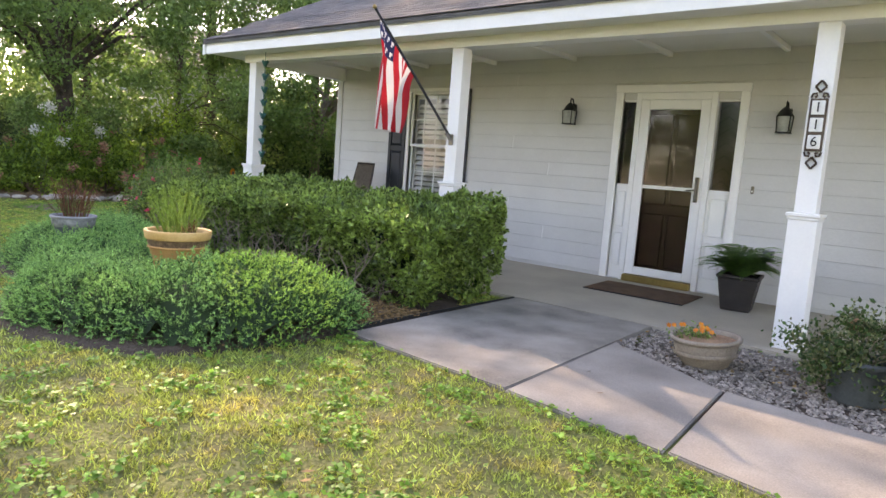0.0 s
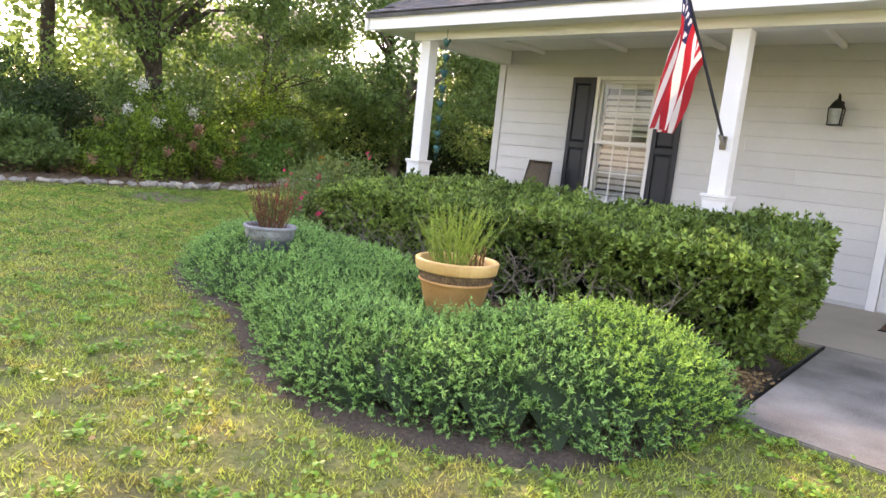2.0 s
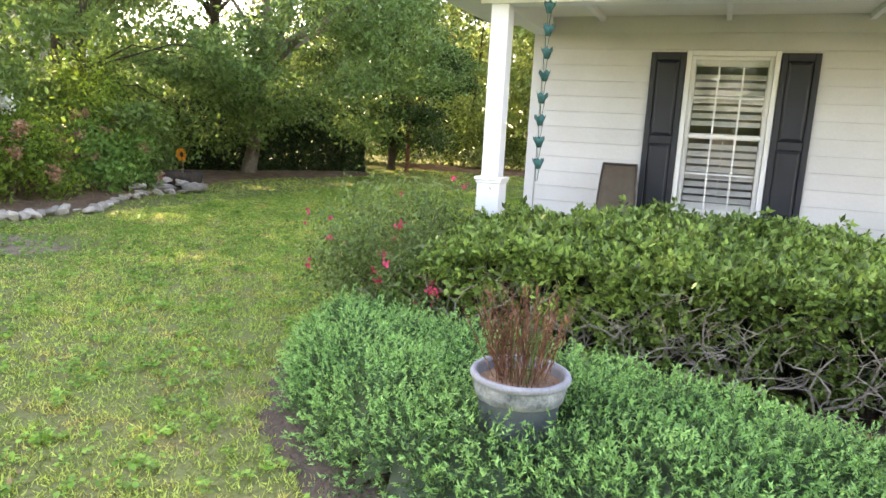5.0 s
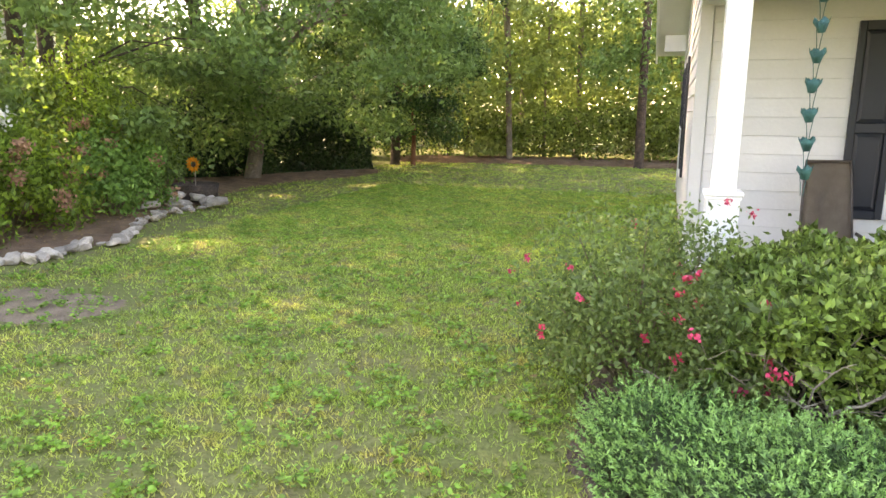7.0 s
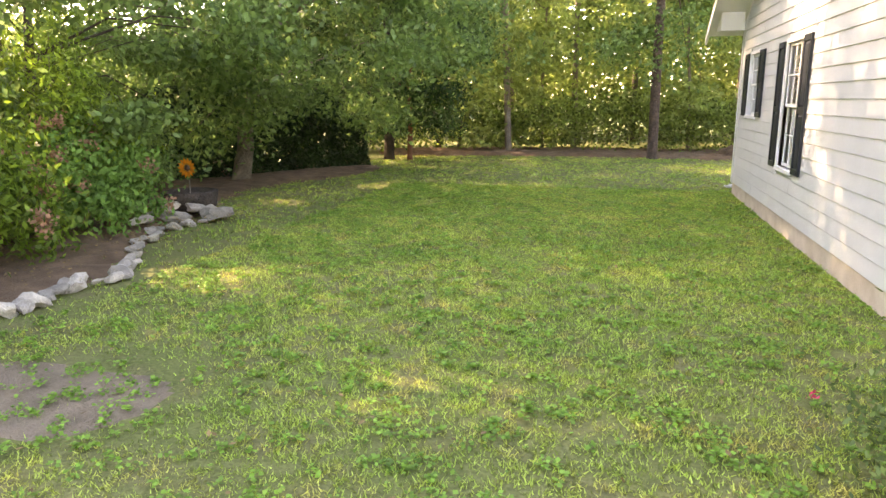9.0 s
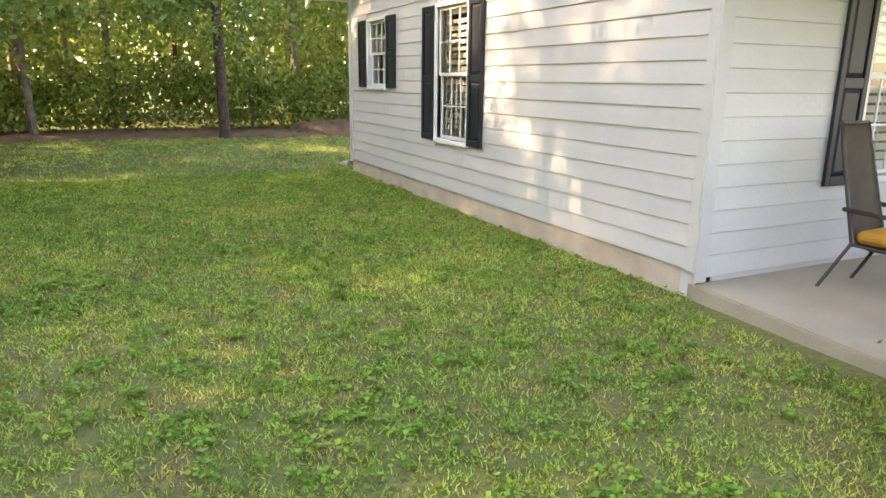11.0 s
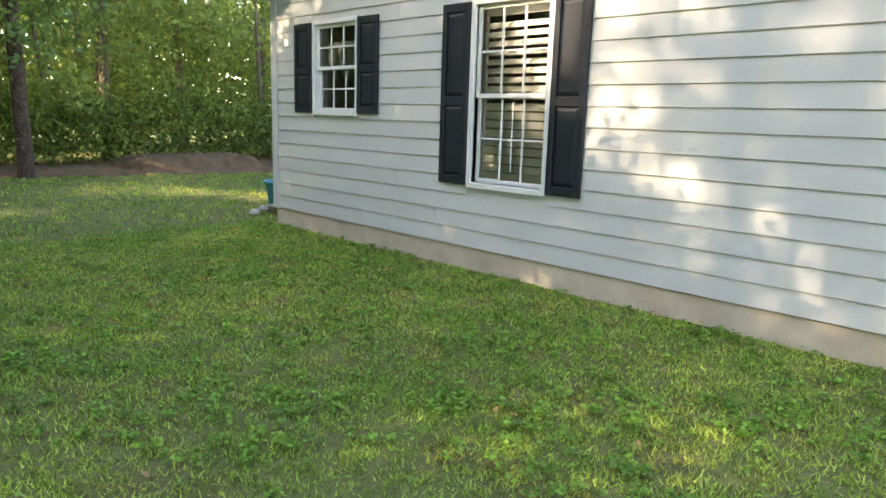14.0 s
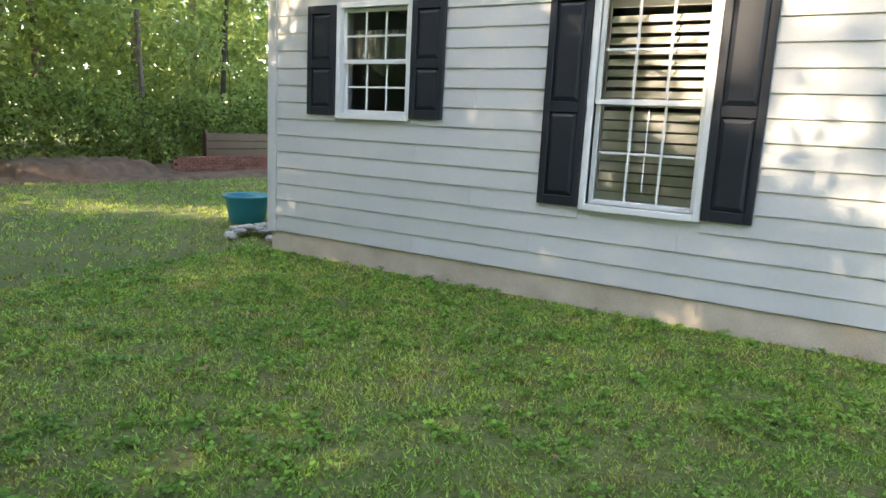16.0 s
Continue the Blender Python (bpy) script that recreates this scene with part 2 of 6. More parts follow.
def lawn_material(name, blades):
    """Greens that drift to straw and bare earth in patches."""
    m = bpy.data.materials.new(name)
    m.use_nodes = True
    nt = m.node_tree
    n, l = nt.nodes, nt.links
    b = n["Principled BSDF"]
    geo = n.new("ShaderNodeNewGeometry")
    mixes = []
    for sc, det in ((0.55, 4), (3.2, 5), (38.0, 4)):
        t = n.new("ShaderNodeTexNoise")
        t.inputs["Scale"].default_value, t.inputs["Detail"].default_value = sc, det
        l.new(geo.outputs["Position"], t.inputs["Vector"])
        mixes.append(t.outputs[0])
    r1 = n.new("ShaderNodeValToRGB")
    e = r1.color_ramp.elements
    e[0].position, e[0].color = 0.38, ((0.27, 0.44, 0.08, 1) if blades else (0.135, 0.165, 0.045, 1))
    e[1].position, e[1].color = 0.66, ((0.43, 0.54, 0.115, 1) if blades else (0.19, 0.195, 0.07, 1))
    l.new(mixes[0], r1.inputs[0])
    r2 = n.new("ShaderNodeValToRGB")
    e = r2.color_ramp.elements
    e[0].position, e[1].position = 0.5, 0.72
    l.new(mixes[1], r2.inputs[0])
    mx = n.new("ShaderNodeMix")
    mx.data_type = "RGBA"
    sep, dry, add = n.new("ShaderNodeSeparateXYZ"), n.new("ShaderNodeMapRange"), n.new("ShaderNodeMath")
    l.new(geo.outputs["Position"], sep.inputs[0])
    for key, v in (("From Min", 1.0), ("From Max", -7.0), ("To Min", 0.0), ("To Max", 0.42 if blades else 0.25)):
        dry.inputs[key].default_value = v
    l.new(sep.outputs[1], dry.inputs[0])
    add.use_clamp = True
    l.new(r2.outputs[0], add.inputs[0])
    l.new(dry.outputs[0], add.inputs[1])
    l.new(add.outputs[0], mx.inputs[0])
    l.new(r1.outputs[0], mx.inputs[6])
    mx.inputs[7].default_value = (0.52, 0.47, 0.13, 1) if blades else (0.17, 0.155, 0.065, 1)
    out = mx.outputs[2]
    hsv = n.new("ShaderNodeHueSaturation")
    mr = n.new("ShaderNodeMapRange")
    mr.inputs["To Min"].default_value, mr.inputs["To Max"].default_value = 0.3, 1.65
    l.new(geo.outputs["Random Per Island"] if blades else mixes[2], mr.inputs[0])
    l.new(mr.outputs[0], hsv.inputs["Value"])
    l.new(out, hsv.inputs["Color"])
    l.new(hsv.outputs[0], b.inputs["Base Color"])
    b.inputs["Roughness"].default_value = 0.6 if blades else 0.95
    b.inputs["Specular IOR Level"].default_value = 0.3
    if blades:
        tr, mix = n.new("ShaderNodeBsdfTranslucent"), n.new("ShaderNodeMixShader")
        l.new(hsv.outputs[0], tr.inputs[0])
        mix.inputs[0].default_value = 0.35
        l.new(b.outputs[0], mix.inputs[1])
        l.new(tr.outputs[0], mix.inputs[2])
        l.new(mix.outputs[0], n["Material Output"].inputs[0])
    else:
        bp = n.new("ShaderNodeBump")
        bp.inputs["Strength"].default_value, bp.inputs["Distance"].default_value = 1.0, 0.03
        l.new(mixes[2], bp.inputs["Height"])
        l.new(bp.outputs[0], b.inputs["Normal"])
    return m


M_LAWN = lawn_material("lawn_earth", False)
M_BLADE = lawn_material("grass_blade", True)


# ---- builders ----
def part(name, bm, mat, parent=None, label=""):
    me = bpy.data.meshes.new(name)
    bm.to_mesh(me)
    bm.free()
    for m in (mat if isinstance(mat, (list, tuple)) else (mat,)):
        me.materials.append(m)
    ob = new(name, me)
    ob.parent = parent
    return tagged(ob, label) if label else ob


def thing(name, m, label, category, group="", kind=""):
    ob = new(name)
    ob.empty_display_size = 0.1
    ob.matrix_basis = m
    return tagged(ob, label, category, group, kind)


def piece(name, me, parent, m):
    ob = new(name, me)
    ob.parent = parent
    ob.matrix_basis = m
    return ob


def block(x0, x1, y0, y1, z0, z1, bev=0.004, bm=None):
    """A box with rounded edges, added to bm."""
    bm = bm or bmesh.new()
    b = bmesh.new()
    bmesh.ops.create_cube(b, size=1)
    bmesh.ops.transform(b, verts=b.verts, matrix=Matrix.Translation(((x0 + x1) / 2, (y0 + y1) / 2, (z0 + z1) / 2)) @ Matrix.Diagonal((x1 - x0, y1 - y0, z1 - z0, 1)))
    if bev:
        bmesh.ops.bevel(b, geom=b.edges[:], offset=bev, segments=1, affect="EDGES")
    join(bm, b)
    return bm


def join(bm, b):
    me = bpy.data.meshes.new("tmp")
    b.to_mesh(me)
    b.free()
    bm.from_mesh(me)
    bpy.data.meshes.remove(me)


def lathe(profile, seg=32, bm=None, wobble=0.0):
    """A turned shape from (radius, z) pairs."""
    bm = bm or bmesh.new()
    rings = []
    for r, z in profile:
        rings.append([bm.verts.new((r * (1 + wobble * math.sin(3 * a)) * math.cos(a), r * (1 + wobble * math.cos(2 * a)) * math.sin(a), z)) for a in (2 * math.pi * i / seg for i in range(seg))])
    for p, q in zip(rings, rings[1:]):
        for i in range(seg):
            f = bm.faces.new((p[i], p[(i + 1) % seg], q[(i + 1) % seg], q[i]))
            f.smooth = True
    return bm


def tube(bm, pts, radii, seg=6, cap=True):
    """A tapered tube along points."""
    pts = [Vector(p) for p in pts]
    rings = []
    for i, p in enumerate(pts):
        d = (pts[min(i + 1, len(pts) - 1)] - pts[max(i - 1, 0)]).normalized()
        a = d.orthogonal().normalized()
        b = d.cross(a)
        r = radii[i] if isinstance(radii, (list, tuple)) else radii
        rings.append([bm.verts.new(p + r * (math.cos(k) * a + math.sin(k) * b)) for k in (2 * math.pi * j / seg for j in range(seg))])
    for p, q in zip(rings, rings[1:]):
        best = min(range(seg), key=lambda s: sum((p[i].co - q[(i + s) % seg].co).length for i in range(0, seg, 2)))
        for i in range(seg):
            f = bm.faces.new((p[i], p[(i + 1) % seg], q[(i + 1 + best) % seg], q[(i + best) % seg]))
            f.smooth = True
    if cap:
        bm.faces.new(rings[0])
        bm.faces.new(rings[-1])
    return bm


def polygons(name, v, mat, parent=None, label="", sides=4, smooth=False):
    """One mesh of separate polygons from an array (n, sides, 3)."""
    v = np.asarray(v, dtype=np.float32)
    n = len(v)
    me = bpy.data.meshes.new(name)
    me.vertices.add(n * sides)
    me.vertices.foreach_set("co", v.reshape(-1))
    me.loops.add(n * sides)
    me.loops.foreach_set("vertex_index", np.arange(n * sides, dtype=np.int32))
    me.polygons.add(n)
    me.polygons.foreach_set("loop_start", np.arange(0, n * sides, sides, dtype=np.int32))
    me.polygons.foreach_set("loop_total", np.full(n, sides, dtype=np.int32))
    me.update()
    me.materials.append(mat)
    ob = new(name, me)
    ob.parent = parent
    return tagged(ob, label) if label else ob


def unit(v):
    return v / np.maximum(np.linalg.norm(v, axis=-1, keepdims=True), 1e-9)


def leaf_quads(c, length, width, along=None, spread=1.0, r=rng):
    """Rhombic leaves at points c; along: the mean way in which they point."""
    n = len(c)
    d = r.normal(size=(n, 3)) * spread
    if along is not None:
        d = d + along
    d = unit(d)
    e = unit(np.cross(d, r.normal(size=(n, 3))))
    s = r.uniform(0.65, 1.25, (n, 1))
    a, b = d * length * s / 2, e * width * s / 2
    return np.stack([c - a, c + b - 0.15 * a, c + a, c - b - 0.15 * a], axis=1)


def inside(p, poly):
    """Which points of p (n, 2) lie in the polygon, and how far each is from its edge."""
    poly = np.asarray(poly, float)
    x, y = p[:, 0], p[:, 1]
    ins = np.zeros(len(p), bool)
    dist = np.full(len(p), 1e9)
    for a, b in zip(poly, np.roll(poly, -1, axis=0)):
        cross = (a[1] > y) != (b[1] > y)
        with np.errstate(divide="ignore", invalid="ignore"):
            xi = (b[0] - a[0]) * (y - a[1]) / (b[1] - a[1]) + a[0]
        ins ^= cross & (x < xi)
        ab = b - a
        t = np.clip(((p - a) @ ab) / (ab @ ab), 0, 1)
        dist = np.minimum(dist, np.linalg.norm(p - a - t[:, None] * ab, axis=1))
    return ins, dist


def ripple(x, y, s, seed=0.0):
    """A cheap smooth field between about -1 and 1."""
    return (np.sin(x * s + seed) * np.cos(y * s * 1.13 - seed * 2) + 0.6 * np.sin(x * s * 2.3 + y * s * 1.7 + seed) + 0.4 * np.cos(y * s * 3.1 - x * s * 2.7)) / 2


def smooth_closed(pts, rounds=2):
    p = np.asarray(pts, float)
    for _ in range(rounds):
        q = np.roll(p, -1, axis=0)
        p = np.stack([0.75 * p + 0.25 * q, 0.25 * p + 0.75 * q], axis=1).reshape(-1, 2)
    return p

# ---- ground, beds, walk ----
BED = smooth_closed([(5.03, -4.3), (5.06, -4.8), (4.8, -5.65), (3.95, -6.07), (3.3, -6.15), (2.55, -5.75), (1.8, -5.42), (1.1, -5.45), (0.45, -5.15), (-0.05, -4.8),
                     (-0.45, -4.1), (-0.62, -3.5), (-0.62, -2.6), (-0.7, -2.1), (-0.3, -1.98), (5.03, -1.97)], 2)
GARDEN = smooth_closed([(-7.3, -9), (-7.35, -4), (-7.05, -1.4), (-6.85, 0.0), (-7.75, 1.5), (-7.9, 2.8), (-8.5, 4.0), (-9.2, 6.6), (-8.0, 9.0), (-7.7, 10.9), (-9.5, 12.6), (-16, 12), (-20, 0), (-18, -9)], 1)
WORN = [smooth_closed([(-5.85, -2.7), (-5.2, -3.0), (-4.7, -2.75), (-4.5, -2.3), (-4.9, -1.95), (-5.3, -2.05), (-5.9, -1.85), (-6.2, -2.3)], 2)]
GRAVEL = [(6.475, -1.97), (9.6, -1.97), (9.6, -3.55), (7.48, -3.32), (6.49, -2.78)]
SLABS = [[(5.04, -4.27), (6.535, -4.38), (6.46, -1.97), (5.03, -1.97)],
         [(6.55, -4.39), (7.56, -4.54), (7.47, -3.32), (6.49, -2.78)],
         [(7.58, -4.52), (9.8, -4.95), (9.8, -3.6), (7.49, -3.32)]]
WALK = [(5.05, -4.25), (6.54, -4.36), (7.57, -4.52), (9.8, -4.93), (9.8, -1.97), (5.03, -1.97)]
HOUSE = [(-0.02, 0), (14, 0), (14, 8.0), (-0.02, 8.0)]
PORCH = [(-0.2, -1.95), (14, -1.95), (14, 0), (-0.2, 0)]


def lawn_height(x, y):
    return 0.012 * ripple(x, y, 0.9, 1.0) + 0.006 * ripple(x, y, 4.0, 2.0)


def build_ground():
    xs = np.concatenate([[-900, -300, -120, -60, -35], np.arange(-22, 14.01, 0.5), [20, 35, 60, 120, 300, 900]])
    ys = np.concatenate([[-900, -300, -120, -60, -30], np.arange(-14, 26.01, 0.5), [35, 60, 120, 300, 900]])
    bm = bmesh.new()
    g = [[bm.verts.new((x, y, float(lawn_height(x, y)) - 0.006)) for y in ys] for x in xs]
    for i in range(len(xs) - 1):
        for j in range(len(ys) - 1):
            bm.faces.new((g[i][j], g[i + 1][j], g[i + 1][j + 1], g[i][j + 1])).smooth = True
    tagged(part("ground", bm, M_LAWN), "uneven lawn ground with worn earthy patches", "ground", kind="structure")


def sheet(name, poly, mat, rise, label, category, step=0.12, bumps=0.02):
    """A low mound of earth over a polygon."""
    lo, hi = np.min(poly, axis=0), np.max(poly, axis=0)
    xs, ys = np.arange(lo[0], hi[0] + step, step), np.arange(lo[1], hi[1] + step, step)
    gx, gy = np.meshgrid(xs, ys, indexing="ij")
    p = np.stack([gx.ravel(), gy.ravel()], axis=1)
    ins, d = inside(p, poly)
    z = np.where(ins, rise * (1 - np.exp(-d / 0.12)) + bumps * ripple(p[:, 0], p[:, 1], 7, 3) * np.minimum(1, d / 0.15), -0.03 - 0.0 * d)
    z = z + lawn_height(p[:, 0], p[:, 1])
    bm = bmesh.new()
    v = [bm.verts.new((*q, h)) for q, h in zip(p, z)]
    keep = (ins | (d < step * 1.5)).reshape(gx.shape)
    m = len(ys)
    for i in range(len(xs) - 1):
        for j in range(m - 1):
            if keep[i, j] and keep[i + 1, j] and keep[i, j + 1] and keep[i + 1, j + 1]:
                bm.faces.new((v[i * m + j], v[(i + 1) * m + j], v[(i + 1) * m + j + 1], v[i * m + j + 1])).smooth = True
    bmesh.ops.delete(bm, geom=[q for q in bm.verts if not q.link_faces], context="VERTS")
    return tagged(part(name, bm, mat), label, category, kind="structure")


def slab_z(y):
    return 0.055 + (y + 1.97) * 0.014


def build_walk():
    walk_ob = thing("pavement", Matrix(), "weathered grey concrete walk in jointed panels", "walkway", kind="structure")
    for poly in SLABS:
        bm = bmesh.new()
        top = [bm.verts.new((x, y, slab_z(y))) for x, y in poly]
        bot = [bm.verts.new((x, y, -0.08)) for x, y in poly]
        bm.faces.new(top)
        for i in range(4):
            bm.faces.new((bot[i], bot[(i + 1) % 4], top[(i + 1) % 4], top[i]))
        bmesh.ops.bevel(bm, geom=[e for e in bm.edges if all(v.co.z > -0.05 for v in e.verts)], offset=0.008, segments=2, affect="EDGES")
        part("panel", bm, M_CONCOLD if poly is SLABS[0] else M_CONC, walk_ob)
    bm = bmesh.new()
    v = [bm.verts.new((x, y, z)) for x, y, z in ((5.04, -4.25, -0.03), (6.54, -4.29, -0.03), (7.57, -4.48, -0.03), (9.7, -4.9, -0.03), (9.7, -3.6, 0.02), (7.48, -3.28, 0.02), (6.47, -2.7, 0.02), (6.46, -1.96, 0.03), (5.03, -1.96, 0.03))]
    bm.faces.new(v)
    part("joint_filler", bm, M_SOIL, walk_ob)
    bm = bmesh.new()
    ring = [(-0.04, -1.95, 0.05), (14, -1.95, 0.05), (14, 0.06, 0.12), (-0.0, 0.06, 0.12), (-0.02, -0.03, 0.12)]
    top, low = [bm.verts.new(p) for p in ring], [bm.verts.new((p[0], p[1], -0.2)) for p in ring]
    bm.faces.new(top)
    for i in range(5):
        bm.faces.new((low[i], low[(i + 1) % 5], top[(i + 1) % 5], top[i]))
    bmesh.ops.bevel(bm, geom=[e for e in bm.edges if all(v.co.z > 0 for v in e.verts)], offset=0.012, segments=2, affect="EDGES")
    tagged(part("porch_floor", bm, M_PORCH), "smooth tan concrete porch slab under the roof", "porch floor", kind="structure")


# ---- house shell ----
LAP, ZB = 0.164, 0.215          # siding exposure and lowest edge
FRONT_WIN = (1.62, 2.38, 0.82, 2.40)
SIDE_BIG = (3.56, 4.37, 0.83, 2.39)
SIDE_SMALL = (6.10, 6.85, 1.44, 2.39)
DOOR = (4.97, 6.49, 0.12, 2.34)
DEPTH, EAVE_Z, SLOPE, EAVE_Y = 7.76, 2.86, 0.5, -2.15
RIDGE_Y = (EAVE_Y + DEPTH + 0.55) / 2


def wall_with_holes(name, length, height, holes, m, label, low=0):
    """A thick wall in local x, z with openings (x0, x1, z0, z1) cut through, 0.14 thick, outer face at local y = 0."""
    xs = sorted({0, length, *(h[0] for h in holes), *(h[1] for h in holes)})
    zs = sorted({low, height, *(h[2] for h in holes), *(h[3] for h in holes)})
    bm = bmesh.new()
    cells = {(i, j) for i in range(len(xs) - 1) for j in range(len(zs) - 1)
             if not any(h[0] <= (xs[i] + xs[i + 1]) / 2 <= h[1] and h[2] <= (zs[j] + zs[j + 1]) / 2 <= h[3] for h in holes)}
    vs = {}

    def v(i, j, k):
        if (i, j, k) not in vs:
            vs[i, j, k] = bm.verts.new((xs[i], 0.14 * k, zs[j]))
        return vs[i, j, k]
    for i, j in cells:
        bm.faces.new((v(i, j, 0), v(i + 1, j, 0), v(i + 1, j + 1, 0), v(i, j + 1, 0)))
        bm.faces.new((v(i, j, 1), v(i, j + 1, 1), v(i + 1, j + 1, 1), v(i + 1, j, 1)))
        for di, dj, a, b in ((-1, 0, (0, 1), (0, 0)), (1, 0, (1, 0), (1, 1)), (0, -1, (0, 0), (1, 0)), (0, 1, (1, 1), (0, 1))):
            if (i + di, j + dj) not in cells:
                p, q = (i + a[0], j + a[1]), (i + b[0], j + b[1])
                bm.faces.new((v(*p, 0), v(*p, 1), v(*q, 1), v(*q, 0)))
    ob = part(name, bm, M_SIDING)
    ob.matrix_basis = m
    return tagged(ob, label, "wall", kind="structure")


def board_mesh(length, height=LAP + 0.02):
    """One lap board: thick at its lower edge, thin at the top; local x along, y outward negative."""
    bm = bmesh.new()
    prof = [(-0.004, height), (-0.018, 0.004), (-0.016, 0.0), (-0.002, 0.0)]
    a = [bm.verts.new((0, y, z)) for y, z in prof]
    b = [bm.verts.new((length, y, z)) for y, z in prof]
    for i in range(4):
        bm.faces.new((a[i], b[i], b[(i + 1) % 4], a[(i + 1) % 4]))
    bm.faces.new(a[::-1])
    bm.faces.new(b)
    me = bpy.data.meshes.new("siding_board")
    bm.to_mesh(me)
    bm.free()
    me.materials.append(M_SIDING)
    return me


def clad(wall, spans, z0, z1, cuts):
    """Rows of lap boards on a wall, stopped at the cuts (x0, x1, z0, z1)."""
    cache = {}
    row, z = 0, z0
    while z < z1 - 0.03:
        x0, x1 = spans(z + LAP)
        joint = x0 + (1.7 + 2.9 * ((row * 7) % 5) / 5)
        stops = sorted([(c[0], c[1]) for c in cuts if c[2] < z + LAP * 0.95 and c[3] > z + 0.01])
        runs, x = [], x0
        for s, e in stops:
            if s > x:
                runs.append((x, s))
            x = max(x, e)
        if x < x1:
            runs.append((x, x1))
        for s, e in runs:
            pieces = [(s, e)]
            if s + 0.6 < joint < e - 0.6:
                pieces = [(s, joint - 0.0015), (joint + 0.0015, e)]
            for p, q in pieces:
                key = (round(q - p, 3))
                if q - p < 0.03:
                    continue
                if key not in cache:
                    cache[key] = board_mesh(q - p)
                piece("siding_board", cache[key], wall, pose(p, 0, z))
        z += LAP
        row += 1


SIDE = pose(0, DEPTH, 0, 0, 0, -90)       # local x runs from the back corner to the front, outward is -x


def side_local(y0, y1, z0, z1):
    return (DEPTH - y1, DEPTH - y0, z0, z1)


def roof_z(y):
    return EAVE_Z + (min(y, 2 * RIDGE_Y - y) - EAVE_Y) * SLOPE


def build_shell():
    m = 0.025
    front = wall_with_holes("wall_front", 14, 2.84, [(FRONT_WIN[0], FRONT_WIN[1], FRONT_WIN[2], FRONT_WIN[3]), (DOOR[0] + 0.09, DOOR[1] - 0.09, 0.13, DOOR[3] - 0.08)], pose(0, 0, 0), "white lap-sided front wall under the porch")
    side = wall_with_holes("wall_side", DEPTH, 2.84, [side_local(*SIDE_BIG), side_local(*SIDE_SMALL)], SIDE, "white lap-sided gable wall over a concrete foundation", ZB)
    bm = bmesh.new()
    tri = [(0, 0, 2.84), (DEPTH, 0, 2.84), (DEPTH, 0, roof_z(0) - 0.12), (DEPTH - RIDGE_Y, 0, roof_z(RIDGE_Y) - 0.12), (0, 0, roof_z(DEPTH) - 0.12)]
    a, b = [bm.verts.new(p) for p in tri], [bm.verts.new((p[0], 0.14, p[2])) for p in tri]
    bm.faces.new(a)
    bm.faces.new(b[::-1])
    for i in range(5):
        bm.faces.new((a[i], b[i], b[(i + 1) % 5], a[(i + 1) % 5]))
    part("gable", bm, M_SIDING, side)
    t = 0.055
    fw, dr = FRONT_WIN, DOOR
    clad(front, lambda z: (0.09, 14), 0.16, 2.83, [(fw[0] - t, fw[1] + t, fw[2] - t, fw[3] + t), (dr[0], dr[1], 0, dr[3] + 0.02)])
    sb, ss = side_local(*SIDE_BIG), side_local(*SIDE_SMALL)

    def gable_span(z):
        if z < roof_z(DEPTH) - 0.2:
            return (0.09, DEPTH - 0.09)
        y = EAVE_Y + (z + 0.15 - EAVE_Z) / SLOPE
        return (max(0.09, DEPTH - (2 * RIDGE_Y - y)), min(DEPTH - 0.09, DEPTH - y))
    clad(side, gable_span, ZB, 5.0, [(w[0] - t, w[1] + t, w[2] - t, w[3] + t) for w in (sb, ss)])
    # corner boards, back and far walls, foundation
    for name, box in (("corner_board", (-0.028, 0.085, -0.028, -0.001, 0.13, 2.84)), ("corner_board", (-0.028, -0.001, 0.0, 0.085, ZB - 0.01, 3.8)), ("corner_board", (-0.028, -0.001, DEPTH - 0.085, DEPTH + 0.028, ZB - 0.01, 3.0)), ("corner_board", (-0.001, 0.085, DEPTH + 0.001, DEPTH + 0.028, ZB - 0.01, 2.9))):
        tagged(part(name, block(*box, 0.003), M_SIDING), "white painted corner board of the house", "trim", kind="structure")
    tagged(part("wall_back", block(0.142, 14, DEPTH - 0.14, DEPTH, 0.0, 2.84, 0), M_SIDING), "plain white back wall of the house", "wall", kind="structure")
    tagged(part("wall_far", block(13.86, 14, 0.142, DEPTH - 0.142, 0.0, 2.84, 0), M_SIDING), "plain white far wall of the house", "wall", kind="structure")
    tagged(part("floor", block(0.16, 13.84, 0.16, DEPTH - 0.16, 0.0, 0.14, 0), M_ROOM), "plain indoor floor of the house", "floor", kind="structure")
    tagged(part("ceiling", block(0.15, 13.85, 0.15, DEPTH - 0.15, 2.7, 2.78, 0), M_ROOM), "plain indoor ceiling of the house", "ceiling", kind="structure")
    tagged(part("wall_inner", block(0.16, 13.8, 3.0, 3.1, 0.14, 2.7, 0), M_ROOM), "plain inner partition wall", "wall", kind="structure")
    tagged(part("wall_inner", block(3.4, 3.5, 0.16, 2.99, 0.14, 2.7, 0), M_ROOM), "plain inner partition wall", "wall", kind="structure")
    tagged(part("wall_inner", block(3.4, 3.5, 3.12, 7.7, 0.14, 2.7, 0), M_ROOM), "plain inner partition wall", "wall", kind="structure")
    f = part("foundation", block(0.002, 0.16, 0.0, DEPTH - 0.01, -0.2, ZB - 0.004, 0.006), M_FOUND)
    tagged(f, "stained tan concrete foundation below the siding", "foundation", kind="structure")
